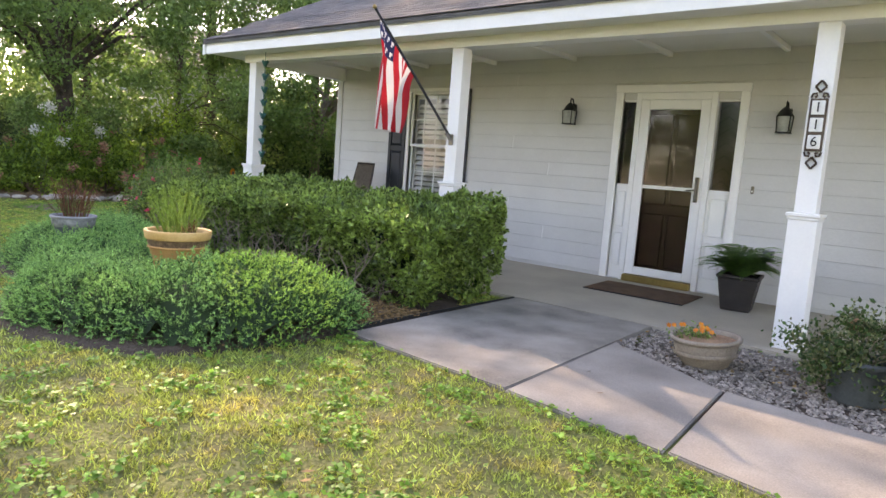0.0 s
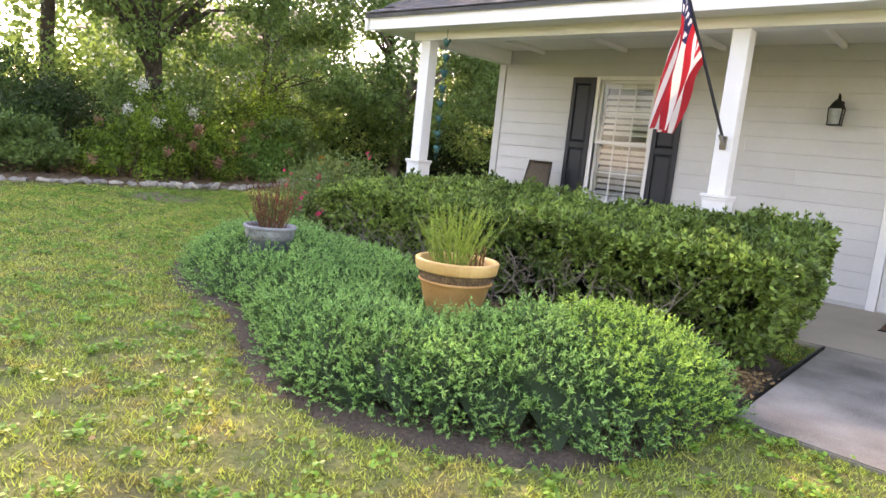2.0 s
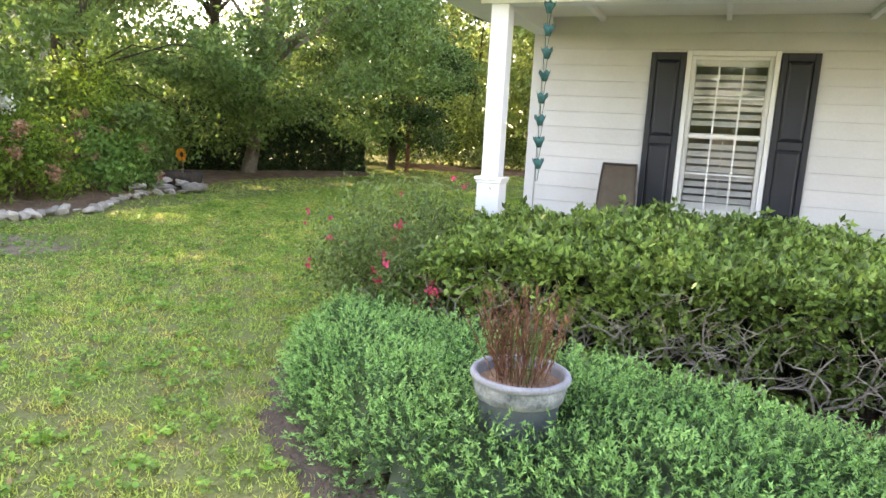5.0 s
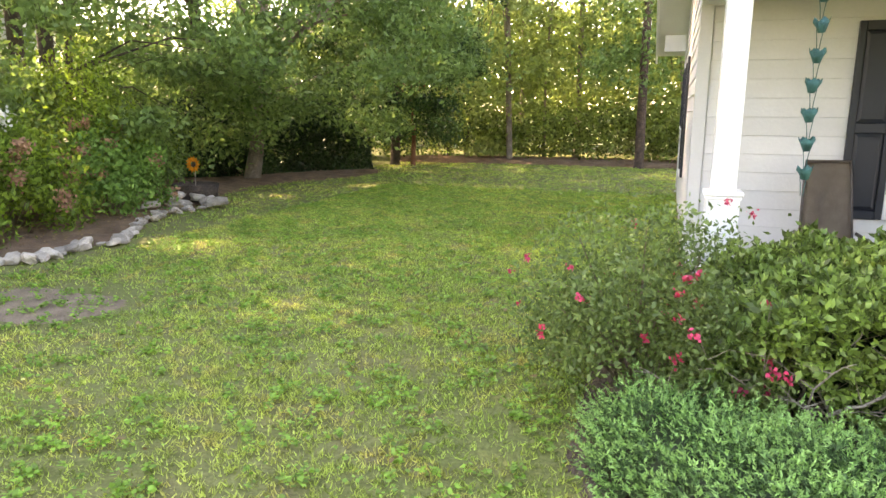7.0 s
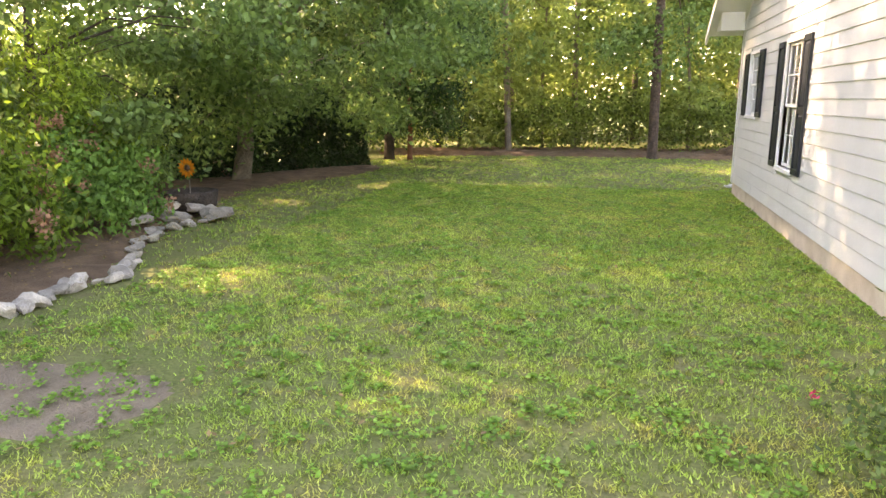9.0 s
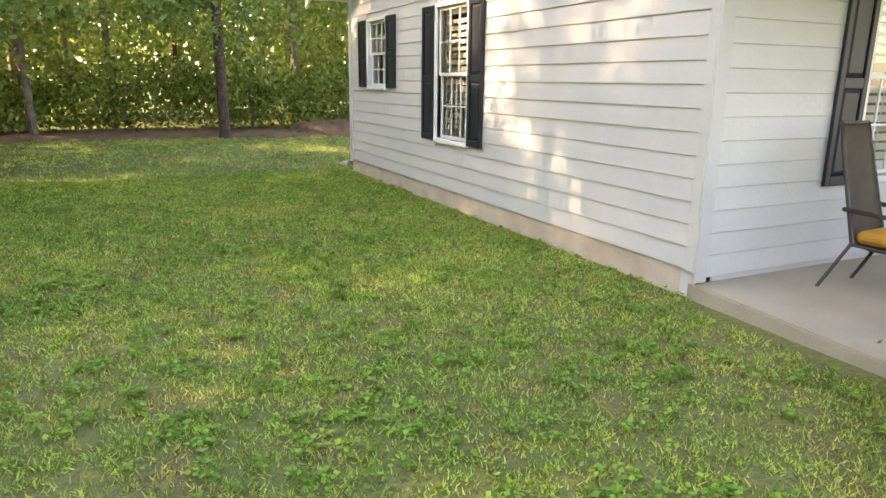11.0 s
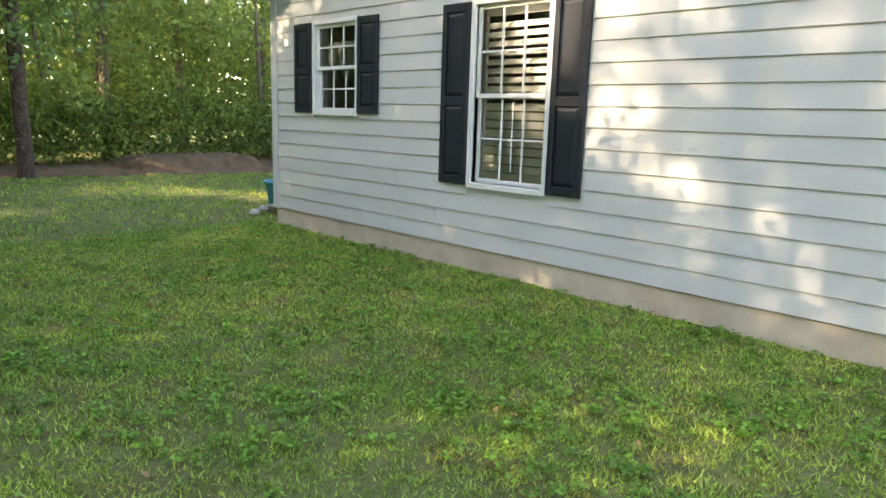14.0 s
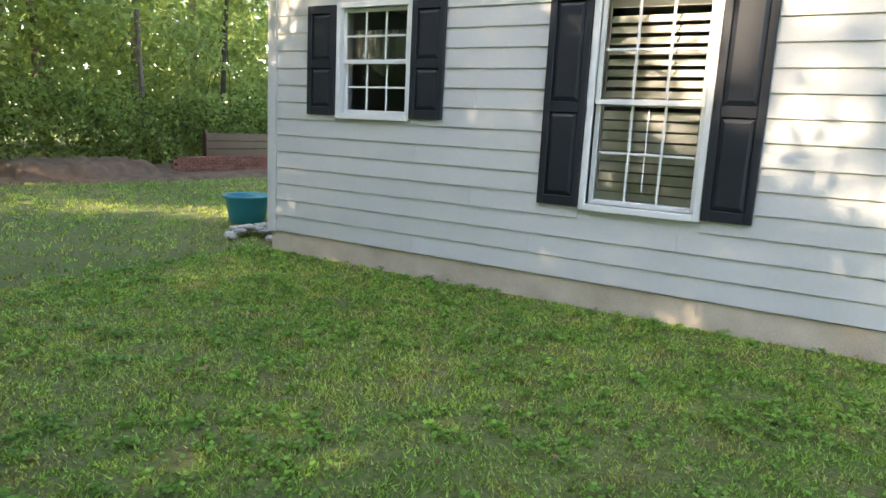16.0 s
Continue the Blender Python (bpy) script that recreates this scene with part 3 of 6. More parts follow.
    tagged(part("foundation", block(0.17, 14, DEPTH - 0.13, DEPTH - 0.01, -0.2, ZB - 0.004, 0.006), M_FOUND), "stained tan concrete foundation at the back", "foundation", kind="structure")
    # porch ceiling with battens, beam, soffit, fascia
    tagged(part("porch_ceiling", block(-0.0, 14, -1.65, -0.03, 2.79, 2.82, 0), M_CEIL), "off-white boarded porch ceiling", "ceiling", kind="structure")
    for i in range(11):
        x = 0.7 + 1.22 * i
        tagged(part("batten", block(x - 0.025, x + 0.025, -1.645, -0.03, 2.735, 2.788, 0.003), M_TRIM), "thin white batten across the porch ceiling", "trim", kind="structure")
    tagged(part("porch_beam", block(-0.02, 14, -1.84, -1.655, 2.6, 2.85, 0.004), M_TRIM), "white boxed beam across the porch posts", "beam", kind="structure")
    tagged(part("porch_beam", block(-0.02, 0.16, -1.65, -0.03, 2.6, 2.789, 0.004), M_TRIM), "white boxed beam at the porch end", "beam", kind="structure")
    tagged(part("soffit", block(-0.5, 14, -2.11, -1.845, 2.70, 2.715, 0), M_TRIM), "white painted soffit under the eave", "soffit", kind="structure")
    tagged(part("fascia", block(-0.54, 14, -2.15, -2.115, 2.69, 2.86, 0.004), M_TRIM), "white painted fascia board along the eave", "fascia", kind="structure")
    tagged(part("soffit", block(-0.5, -0.025, -1.84, -0.03, 2.70, 2.715, 0), M_TRIM), "white painted soffit at the porch end", "soffit", kind="structure")
    tagged(part("eave_return", block(-0.42, -0.03, DEPTH - 0.1, DEPTH + 0.55, 2.86, 3.25, 0.006), M_TRIM), "white boxed eave return at the back corner", "eave", kind="structure")
    # roof: slopes, rake boards
    roof = thing("roof", Matrix(), "grey asphalt shingle gable roof over house and porch", "roof", kind="structure")
    for y0, y1 in ((EAVE_Y - 0.03, RIDGE_Y), (RIDGE_Y, 2 * RIDGE_Y - EAVE_Y + 0.03)):
        bm = bmesh.new()
        zz = lambda y: EAVE_Z + (y - EAVE_Y) * SLOPE if y <= RIDGE_Y else EAVE_Z + (2 * RIDGE_Y - y - EAVE_Y) * SLOPE
        top = [bm.verts.new(p) for p in ((-0.58, y0, zz(y0) + 0.03), (14.3, y0, zz(y0) + 0.03), (14.3, y1, zz(y1) + 0.03), (-0.58, y1, zz(y1) + 0.03))]
        low = [bm.verts.new((v.co.x, v.co.y, v.co.z - 0.05)) for v in top]
        bm.faces.new(top)
        bm.faces.new(low[::-1]).material_index = 1
        for i in range(4):
            bm.faces.new((low[i], low[(i + 1) % 4], top[(i + 1) % 4], top[i]))
        part("roof_slope", bm, (M_SHINGLE, M_TRIM), roof)
    L = math.hypot(1, SLOPE)
    ang = math.degrees(math.atan(SLOPE))
    cache = []
    for w in (0.26, 0.33, 0.4):
        bm = block(0, w - 0.006, 0, 0.2, 0, 0.008, 0)
        me = bpy.data.meshes.new("shingle")
        bm.to_mesh(me)
        bm.free()
        me.materials.append(M_SHINGLE)
        cache.append((w, me))
    for k in range(7):
        x = -0.58 - 0.1 * (k % 3)
        while x < 5.5:
            w, me = random.choice(cache)
            if x >= -0.6:
                d = k * 0.14
                piece("shingle", me, roof, pose(x, EAVE_Y - 0.04 + d / L, EAVE_Z + 0.012 + d / L * SLOPE + 0.012, ang - 1.2))
            x += w
    for y0, y1 in ((EAVE_Y - 0.03, RIDGE_Y), (RIDGE_Y, 2 * RIDGE_Y - EAVE_Y + 0.03)):
        bm = bmesh.new()
        zz = lambda y: EAVE_Z + (min(y, 2 * RIDGE_Y - y) - EAVE_Y) * SLOPE
        p = [(x, y, zz(y) + dz) for x in (-0.585, -0.55) for y, dz in ((y0, -0.17), (y1, -0.17), (y1, -0.025), (y0, -0.025))]
        v = [bm.verts.new(q) for q in p]
        for f in ((0, 1, 2, 3), (7, 6, 5, 4), (0, 4, 5, 1), (1, 5, 6, 2), (2, 6, 7, 3), (3, 7, 4, 0)):
            bm.faces.new([v[i] for i in f])
        part("rake_board", bm, M_TRIM, roof, "white painted rake board")


# ---- windows, shutters, door ----
def build_window(name, m, w, h, label, blind):
    """Double-hung window, 3 x 2 panes in each sash; local origin at its lower left outside corner, outward is -y."""
    win = thing(name, m, label, "window", kind="structure")
    t = 0.05
    for nm, box in (("window_frame", (-t, 0, -0.03, 0.1, -t, h + t)), ("window_frame", (w, w + t, -0.03, 0.1, -t, h + t)), ("window_frame", (0, w, -0.03, 0.1, h, h + t)), ("window_sill", (-0.004, w + 0.004, -0.05, 0.1, -t, 0.0))):
        part(nm, block(*box, 0.004), M_TRIM, win)
    mid = h * 0.5
    for nm, z0, z1, y in (("upper_sash", mid - 0.02, h, 0.015), ("lower_sash", 0.0, mid + 0.02, 0.045)):
        bm = bmesh.new()
        s = 0.038
        for box in ((0, s, y, y + 0.028, z0, z1), (w - s, w, y, y + 0.028, z0, z1), (s, w - s, y, y + 0.028, z1 - s, z1), (s, w - s, y, y + 0.028, z0, z0 + s)):
            block(*box, 0.003, bm)
        sash = part(nm, bm, M_TRIM, win)
        for k in (1, 2):
            x = s + (w - 2 * s) * k / 3
            part("muntin", block(x - 0.009, x + 0.009, y + 0.004, y + 0.022, z0 + s, z1 - s, 0.002), M_TRIM, sash)
        zc = (z0 + z1) / 2
        for k in range(3):
            x0, x1 = s + (w - 2 * s) * k / 3 + 0.01, s + (w - 2 * s) * (k + 1) / 3 - 0.01
            part("muntin", block(x0, x1, y + 0.004, y + 0.022, zc - 0.009, zc + 0.009, 0.002), M_TRIM, sash)
            for a, b in ((z0 + s, zc - 0.009), (zc + 0.009, z1 - s)):
                bm = bmesh.new()
                bm.faces.new([bm.verts.new(q) for q in ((x0 - 0.01, y + 0.013, a), (x1 + 0.01, y + 0.013, a), (x1 + 0.01, y + 0.013, b), (x0 - 0.01, y + 0.013, b))])
                pane = part("pane", bm, M_GLASS, sash)
                pane.visible_shadow = False
    part("jamb", block(-0.02, 0.0, 0.1, 0.16, 0, h, 0), M_TRIM, win)
    part("jamb", block(w, w + 0.02, 0.1, 0.16, 0, h, 0), M_TRIM, win)
    if blind:
        low_tilt, high_tilt = (48, 48) if name == "window_1" else (72, 52)
        bl = thing("plantation_shutter", m @ pose(0, 0.12 if name == "window_1" else 0.09, 0), "white wooden louvered indoor shutter behind the window", "blind")
        bm = bmesh.new()
        for box in ((0.0, 0.045, 0, 0.03, 0, h), (w - 0.045, w, 0, 0.03, 0, h), (0.045, w - 0.045, 0, 0.03, 0, 0.1), (0.045, w - 0.045, 0, 0.03, h - 0.09, h), (0.045, w - 0.045, 0, 0.03, mid - 0.03, mid + 0.03)):
            block(*box, 0.003, bm)
        part("shutter_frame", bm, M_BLIND, bl)
        me = part("louver", block(0.05, w - 0.05, -0.034, 0.034, -0.005, 0.005, 0.003), M_BLIND, bl)
        data = me.data
        me.matrix_basis = pose(0, 0.015, 0.14, low_tilt)
        z = 0.14 + 0.078
        while z < h - 0.12:
            if abs(z - mid) > 0.06:
                piece("louver", data, bl, pose(0, 0.015, z, low_tilt if z < mid else high_tilt))
            z += 0.078
        part("tilt_rod", tube(bmesh.new(), [(w / 2, -0.03, 0.12), (w / 2, -0.03, mid - 0.05)], 0.005), M_BLIND, bl)
    else:
        cur = thing("window_curtain", m @ pose(0, 0.13, 0), "gathered white lace curtain valance behind the window", "curtain")
        for x0, x1, zl in ((0.02, w - 0.02, mid + 0.02), (w * 0.25, w * 0.72, mid - 0.12)):
            bm = bmesh.new()
            n = 60
            cols = []
            for i in range(n + 1):
                x = x0 + (x1 - x0) * i / n
                y = 0.012 * math.sin(i * 1.25) + 0.006 * math.sin(i * 0.61) + (0.03 if zl < mid else 0)
                zb = zl + (0.12 * abs(i / n - 0.5) * 2 if zl < mid else 0.03 * math.sin(i * 0.3))
                cols.append([bm.verts.new((x, y, zb + (h - 0.18 - zb) * j / 6)) for j in range(7)])
            for a, b in zip(cols, cols[1:]):
                for j in range(6):
                    bm.faces.new((a[j], b[j], b[j + 1], a[j + 1])).smooth = True
            part("curtain_panel", bm, M_CURTAIN, cur)
    return win


def build_shutter(m, w, h, group):
    """Raised-panel shutter, local origin at its lower left outside corner, outward is -y."""
    sh = thing("window_shutter", m, "blue-black raised-panel shutter fixed beside a window", "shutter", group)
    s = 0.055
    mid = h * 0.47
    bm = bmesh.new()
    for box in ((0, s, -0.03, 0, 0, h), (w - s, w, -0.03, 0, 0, h), (s, w - s, -0.03, 0, 0, 0.075), (s, w - s, -0.03, 0, h - 0.075, h), (s, w - s, -0.03, 0, mid - 0.04, mid + 0.04)):
        block(*box, 0.004, bm)
    part("shutter_frame", bm, M_SHUTTER, sh)
    for z0, z1 in ((0.075, mid - 0.04), (mid + 0.04, h - 0.075)):
        bm = bmesh.new()
        out = [bm.verts.new(p) for p in ((s, -0.008, z0), (w - s, -0.008, z0), (w - s, -0.008, z1), (s, -0.008, z1))]
        q = 0.035
        mid_ = [bm.verts.new(p) for p in ((s + q, -0.026, z0 + q), (w - s - q, -0.026, z0 + q), (w - s - q, -0.026, z1 - q), (s + q, -0.026, z1 - q))]
        bm.faces.new(mid_)
        for i in range(4):
            bm.faces.new((out[i], out[(i + 1) % 4], mid_[(i + 1) % 4], mid_[i]))
        part("raised_panel", bm, M_SHUTTER, sh)
    return sh


def build_openings():
    fw = FRONT_WIN
    build_window("window_1", pose(fw[0], 0, fw[2]), fw[1] - fw[0], fw[3] - fw[2], "white double-hung window with grilles and louvered shutters inside", True)
    sw = 0.34
    for x in (fw[0] - 0.055 - sw, fw[1] + 0.055):
        build_shutter(pose(x, -0.016, 0.77), sw, 1.66, "shutters of the porch window")
    for k, (w, blind) in enumerate(((SIDE_BIG, True), (SIDE_SMALL, False))):
        base = pose(0, w[1], w[2], 0, 0, -90)
        build_window("window_%d" % (k + 2), base, w[1] - w[0], w[3] - w[2], ("tall white double-hung window with white louvers inside", "short white double-hung window with a lace valance inside")[k], blind)
        zb = w[2] - 0.03 if blind else w[2] - 0.02
        for y in (w[1] + 0.055 + sw, w[0] - 0.055):
            build_shutter(pose(-0.016, y, zb, 0, 0, -90), sw, w[3] + 0.03 - zb, "shutters of the side windows")


def build_door():
    x0, x1, z0, z1 = DOOR
    tr = thing("door_1", Matrix(), "white entry surround with two sidelights and a full-glass storm door", "door", kind="structure")
    for box in ((x0, x0 + 0.09, -0.035, 0.12, 0.12, z1), (x1 - 0.09, x1, -0.035, 0.12, 0.12, z1), (x0 - 0.01, x1 + 0.01, -0.04, 0.12, z1 + 0.001, z1 + 0.09)):
        part("casing", block(*box, 0.005), M_TRIM, tr)
    d0, d1 = 5.29, 6.1
    for a, b in ((d0 - 0.06, d0), (d1, d1 + 0.06)):
        part("mullion", block(a, b, -0.03, 0.12, 0.12, z1 - 0.001, 0.004), M_TRIM, tr)
    for a, b in ((x0 + 0.091, d0 - 0.061), (d1 + 0.061, x1 - 0.091)):
        part("sidelight_panel", block(a, b, 0.02, 0.08, 0.121, 1.27, 0.004), M_TRIM, tr)
        bm = block(a + 0.03, b - 0.03, 0.005, 0.03, 0.75, 1.18, 0.012)
        block(a + 0.03, b - 0.03, 0.005, 0.03, 0.28, 0.68, 0.012, bm)
        part("raised_panel", bm, M_TRIM, tr)
        part("sidelight_head", block(a, b, 0.02, 0.08, 2.24, z1 - 0.001, 0.004), M_TRIM, tr)
        g = part("sidelight_pane", block(a, b, 0.045, 0.05, 1.27, 2.24, 0), M_DOORGLASS, tr, "patterned sidelight glass")
        g.visible_shadow = False
        bm = bmesh.new()
        for k in range(7):
            z = 1.33 + k * 0.14
            tube(bm, [(a + 0.005, 0.044, z - 0.04), ((a + b) / 2, 0.044, z + 0.05), (b - 0.005, 0.044, z - 0.04)], 0.003, 4)
        part("leading", bm, M_IRON, tr, "dark leaded pattern")
    part("threshold", block(d0, d1, -0.09, 0.12, 0.12, 0.2, 0.01), M_BRASS, tr, "tarnished brass door sill")
    storm = part("storm_door", block(d0 + 0.002, d0 + 0.11, -0.028, 0.015, 0.205, 2.26, 0.006, block(d1 - 0.11, d1 - 0.002, -0.028, 0.015, 0.205, 2.26, 0.006, block(d0 + 0.11, d1 - 0.11, -0.028, 0.015, 2.15, 2.26, 0.006, block(d0 + 0.11, d1 - 0.11, -0.028, 0.015, 0.205, 0.30, 0.006, block(d0 + 0.11, d1 - 0.11, -0.026, 0.013, 1.235, 1.275, 0.005))))), M_TRIM, tr)
    part("head_jamb", block(d0, d1, -0.03, 0.12, 2.262, z1 - 0.001, 0.004), M_TRIM, tr)
    for a, b in ((0.30, 1.235), (1.275, 2.15)):
        g = part("pane", block(d0 + 0.11, d1 - 0.11, -0.008, -0.004, a, b, 0), M_DOORGLASS, storm)
        g.visible_shadow = False
    bm = tube(bmesh.new(), [(d1 - 0.055, -0.055, 1.14), (d1 - 0.055, -0.075, 1.2), (d1 - 0.055, -0.075, 1.32), (d1 - 0.055, -0.055, 1.38)], 0.012, 8)
    tube(bm, [(d1 - 0.05, -0.06, 1.26), (d1 - 0.16, -0.07, 1.245)], 0.01, 8)
    block(d1 - 0.078, d1 - 0.032, -0.05, -0.03, 1.12, 1.4, 0.006, bm)
    part("door_handle", bm, M_HANDLE, storm, "aged pewter lever handle")
    inner = part("inner_door", block(d0 + 0.0, d1 - 0.0, 0.07, 0.115, 0.2, 2.26, 0.004), M_WOODDOOR, tr, "dark brown stained wood door")
    for a, b in ((0.32, 0.95), (1.05, 2.1)):
        for c, d in ((d0 + 0.12, d0 + 0.38), (d1 - 0.38, d1 - 0.12)):
            part("raised_panel", block(c, d, 0.055, 0.075, a, b, 0.015), M_WOODDOOR, inner)


build_ground()
for worn in WORN:
    sheet("ground", worn, M_EARTH, 0.002, "worn patch of bare sandy earth in the lawn", "ground", step=0.06, bumps=0.004)
sheet("planting_bed", BED, M_SOIL, 0.035, "dark bare soil of the planting bed", "bed")
sheet("garden_bed", GARDEN, M_MULCH, 0.06, "brown mulched garden bed at the lawn edge", "bed", 0.3, 0.03)
sheet("woodland_edge", smooth_closed([(-9.6, 15.2), (-7.6, 14.9), (-4.0, 15.6), (-1.0, 15.3), (2.5, 14.6), (6.5, 14.2), (11, 14.0), (12, 17), (4, 18.4), (-4, 18.6), (-10, 17.5)], 1), M_MULCH, 0.09, "brown leaf litter along the edge of the woods", "leaf litter", 0.25, 0.05)
sheet("gravel_bed", np.array(GRAVEL), M_SOIL, 0.02, "dark soil under the gravel beside the walk", "bed", 0.1, 0.004)
build_walk()
build_shell()
build_openings()
build_door()


def build_post(x, y, name="porch_post"):
    p = thing(name, pose(x, y, 0.06), "white square porch post on a boxed pedestal", "post", "posts along the porch")
    part("pedestal", block(-0.105, 0.105, -0.105, 0.105, 0, 1.06, 0.004), M_TRIM, p)
    bm = block(-0.125, 0.125, -0.125, 0.125, 1.06, 1.09, 0.006)
    block(-0.115, 0.115, -0.115, 0.115, 1.035, 1.06, 0.006, bm)
    part("collar", bm, M_TRIM, p)
    part("shaft", block(-0.078, 0.078, -0.078, 0.078, 1.09, 2.54, 0.005), M_TRIM, p)
    return p


POSTS = [(0.15, -1.74), (3.92, -1.74), (7.50, -1.74), (10.9, -1.74)]
for px_, py_ in POSTS:
    build_post(px_, py_)

# ---- plants ----
def build_hedge():
    """Clipped broadleaf hedge: leaves on a rough shell, thinner on the lower front where pale stems show."""
    x0, x1, y0, y1, h = 0.05, 4.92, -3.38, -2.15, 0.80
    hedge = thing("hedge", pose(0, 0, 0), "clipped broadleaf hedge with bare stems low down", "hedge")
    n = 150000
    r = np.random.default_rng(11)
    face = r.choice(5, n, p=[0.40, 0.38, 0.10, 0.04, 0.08])
    u, v = r.uniform(0, 1, n), r.uniform(0, 1, n)
    depth = np.abs(r.normal(0, 0.055, n))
    x = x0 + (x1 - x0) * u
    y = y0 + (y1 - y0) * v
    z = h * (0.06 + 0.94 * v)
    p = np.empty((n, 3))
    nrm = np.zeros((n, 3))
    top = face == 0
    p[top] = np.stack([x, y, h - depth + 0.035 * ripple(x, y, 5.0, 1.2) + 0.02 * r.normal(size=n)], 1)[top]
    nrm[top] = (0, 0, 1)
    fr = face == 1
    p[fr] = np.stack([x, y0 + depth + 0.05 * ripple(x, z, 5.0, 0.4) + 0.10 * (1 - z / h), z], 1)[fr]
    nrm[fr] = (0, -1, 0.2)
    e1 = face == 2
    yy = y0 + (y1 - y0) * u
    p[e1] = np.stack([x1 - depth + 0.10 * ripple(yy, z, 4.5, 2) - 0.22 * np.clip(1 - z / 0.55, 0, 1) + 0.06, yy, z], 1)[e1]
    nrm[e1] = (1, 0, 0.2)
    e0 = face == 3
    p[e0] = np.stack([x0 + depth, yy, z], 1)[e0]
    nrm[e0] = (-1, 0, 0.2)
    bk = face == 4
    p[bk] = np.stack([x, y1 - depth, z], 1)[bk]
    nrm[bk] = (0, 1, 0.2)
    p[:, 2] *= 1 + 0.24 * np.clip((p[:, 1] - y0) / (y1 - y0), 0, 1)
    p[:, 2] *= 1 - 0.3 * np.exp(-(p[:, 0] - x0) / 0.3) + 0.07 * ripple(p[:, 0], p[:, 1], 2.3, 3.3)
    p += nrm * (0.05 * ripple(p[:, 0] * 1.3, p[:, 1] + p[:, 2], 11.0, 2.5) + np.where(r.uniform(size=n) < 0.06, r.uniform(0, 0.09, n), 0))[:, None]
    low = (p[:, 2] < 0.62) & (r.uniform(size=n) < 0.9 * (1 - p[:, 2] / 0.62)) & (ripple(p[:, 0], p[:, 2], 6.0, 5) > -0.65)
    low |= (nrm[:, 1] < -0.5) & (ripple(p[:, 0] * 1.1, p[:, 2] * 1.4, 9.0, 8) > 0.1) & (r.uniform(size=n) < 0.85) & (p[:, 2] < 0.72)
    low |= (nrm[:, 1] < -0.5) & (p[:, 2] < 0.6) & (r.uniform(size=n) < 0.15)
    p, nrm = p[~low], nrm[~low]
    six = np.repeat(p[::6], 6, axis=0)
    ways = unit(np.repeat(nrm[::6], 6, axis=0) * 0.65 + r.normal(0, 0.75, six.shape))
    six = six + ways * 0.027 + r.normal(0, 0.006, six.shape)
    leaves = leaf_quads(six, 0.058, 0.027, along=ways * 3.0, spread=0.3, r=r)
    polygons("leaves", leaves, L_HEDGE, hedge)
    # Dark leaves fill the core, with the inner shade put into their colour.
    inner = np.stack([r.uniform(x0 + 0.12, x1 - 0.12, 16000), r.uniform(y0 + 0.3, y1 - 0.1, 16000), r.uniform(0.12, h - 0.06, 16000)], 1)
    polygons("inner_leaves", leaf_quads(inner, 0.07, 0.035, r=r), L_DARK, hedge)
    bm = bmesh.new()
    for k in range(140):
        bx, by = r.uniform(x0 + 0.1, x1 - 0.5), y0 + 0.03 + abs(r.normal(0.05, 0.09))
        p = Vector((bx, by, r.uniform(0.0, 0.3)))
        pts, way = [p], Vector((r.normal(0, 0.6), r.normal(-0.2, 0.2), 1.0))
        for _ in range(6):
            way = (way + Vector((r.normal(0, 0.55), r.normal(0, 0.25), r.normal(0.05, 0.35)))).normalized()
            p = p + way * r.uniform(0.05, 0.13)
            p.y = max(y0 - 0.01, min(y0 + 0.2, p.y))
            p.z = min(0.74, max(0.03, p.z))
            pts.append(p.copy())
        w = r.uniform(0.4, 1.0)
        tube(bm, pts, [0.011 * w, 0.010 * w, 0.008 * w, 0.007 * w, 0.006 * w, 0.004 * w, 0.002], 4, False)
        for q in pts[2:6]:
            tube(bm, [q, q + Vector((r.normal(0, 0.09), -abs(r.normal(0.01, 0.04)), r.uniform(-0.03, 0.14)))], [0.004, 0.0015], 3, False)
    part("stem_tangle", bm, M_TWIG, hedge, "pale twisting bare stems")


def juniper_height(p):
    lawn = smooth_closed([(5.06, -4.1), (5.08, -4.95), (4.7, -5.5), (3.95, -5.93), (3.3, -6.02), (2.65, -5.62), (1.85, -5.28), (1.1, -5.32), (0.48, -5.02), (0.05, -4.65), (-0.45, -3.95), (-0.58, -3.3), (-0.3, -2.95), (0.2, -3.3), (1.6, -3.55), (2.6, -3.85), (3.6, -4.2), (4.1, -3.85), (4.6, -3.7)], 2)
    ins, d = inside(p, lawn)
    h = np.where(ins, 0.32 * (1 - np.exp(-d / 0.13)), 0.0)
    lobe = 0.14 * np.exp(-((p[:, 0] - 4.3) ** 2 + (p[:, 1] + 4.75) ** 2) / 0.35)
    pots = 1 - 0.75 * np.exp(-((p[:, 0] - 3.42) ** 2 + (p[:, 1] + 4.6) ** 2) / 0.22)
    h = (h + np.where(ins, lobe * np.minimum(1, d / 0.2), 0)) * pots
    return ins, np.where(ins, h + (0.05 * ripple(p[:, 0], p[:, 1], 6.5, 0.7) + 0.055 * ripple(p[:, 0], p[:, 1], 15.0, 2.2) + 0.03 * ripple(p[:, 0], p[:, 1], 31.0, 4.1)) * np.minimum(1, d / 0.2), 0)


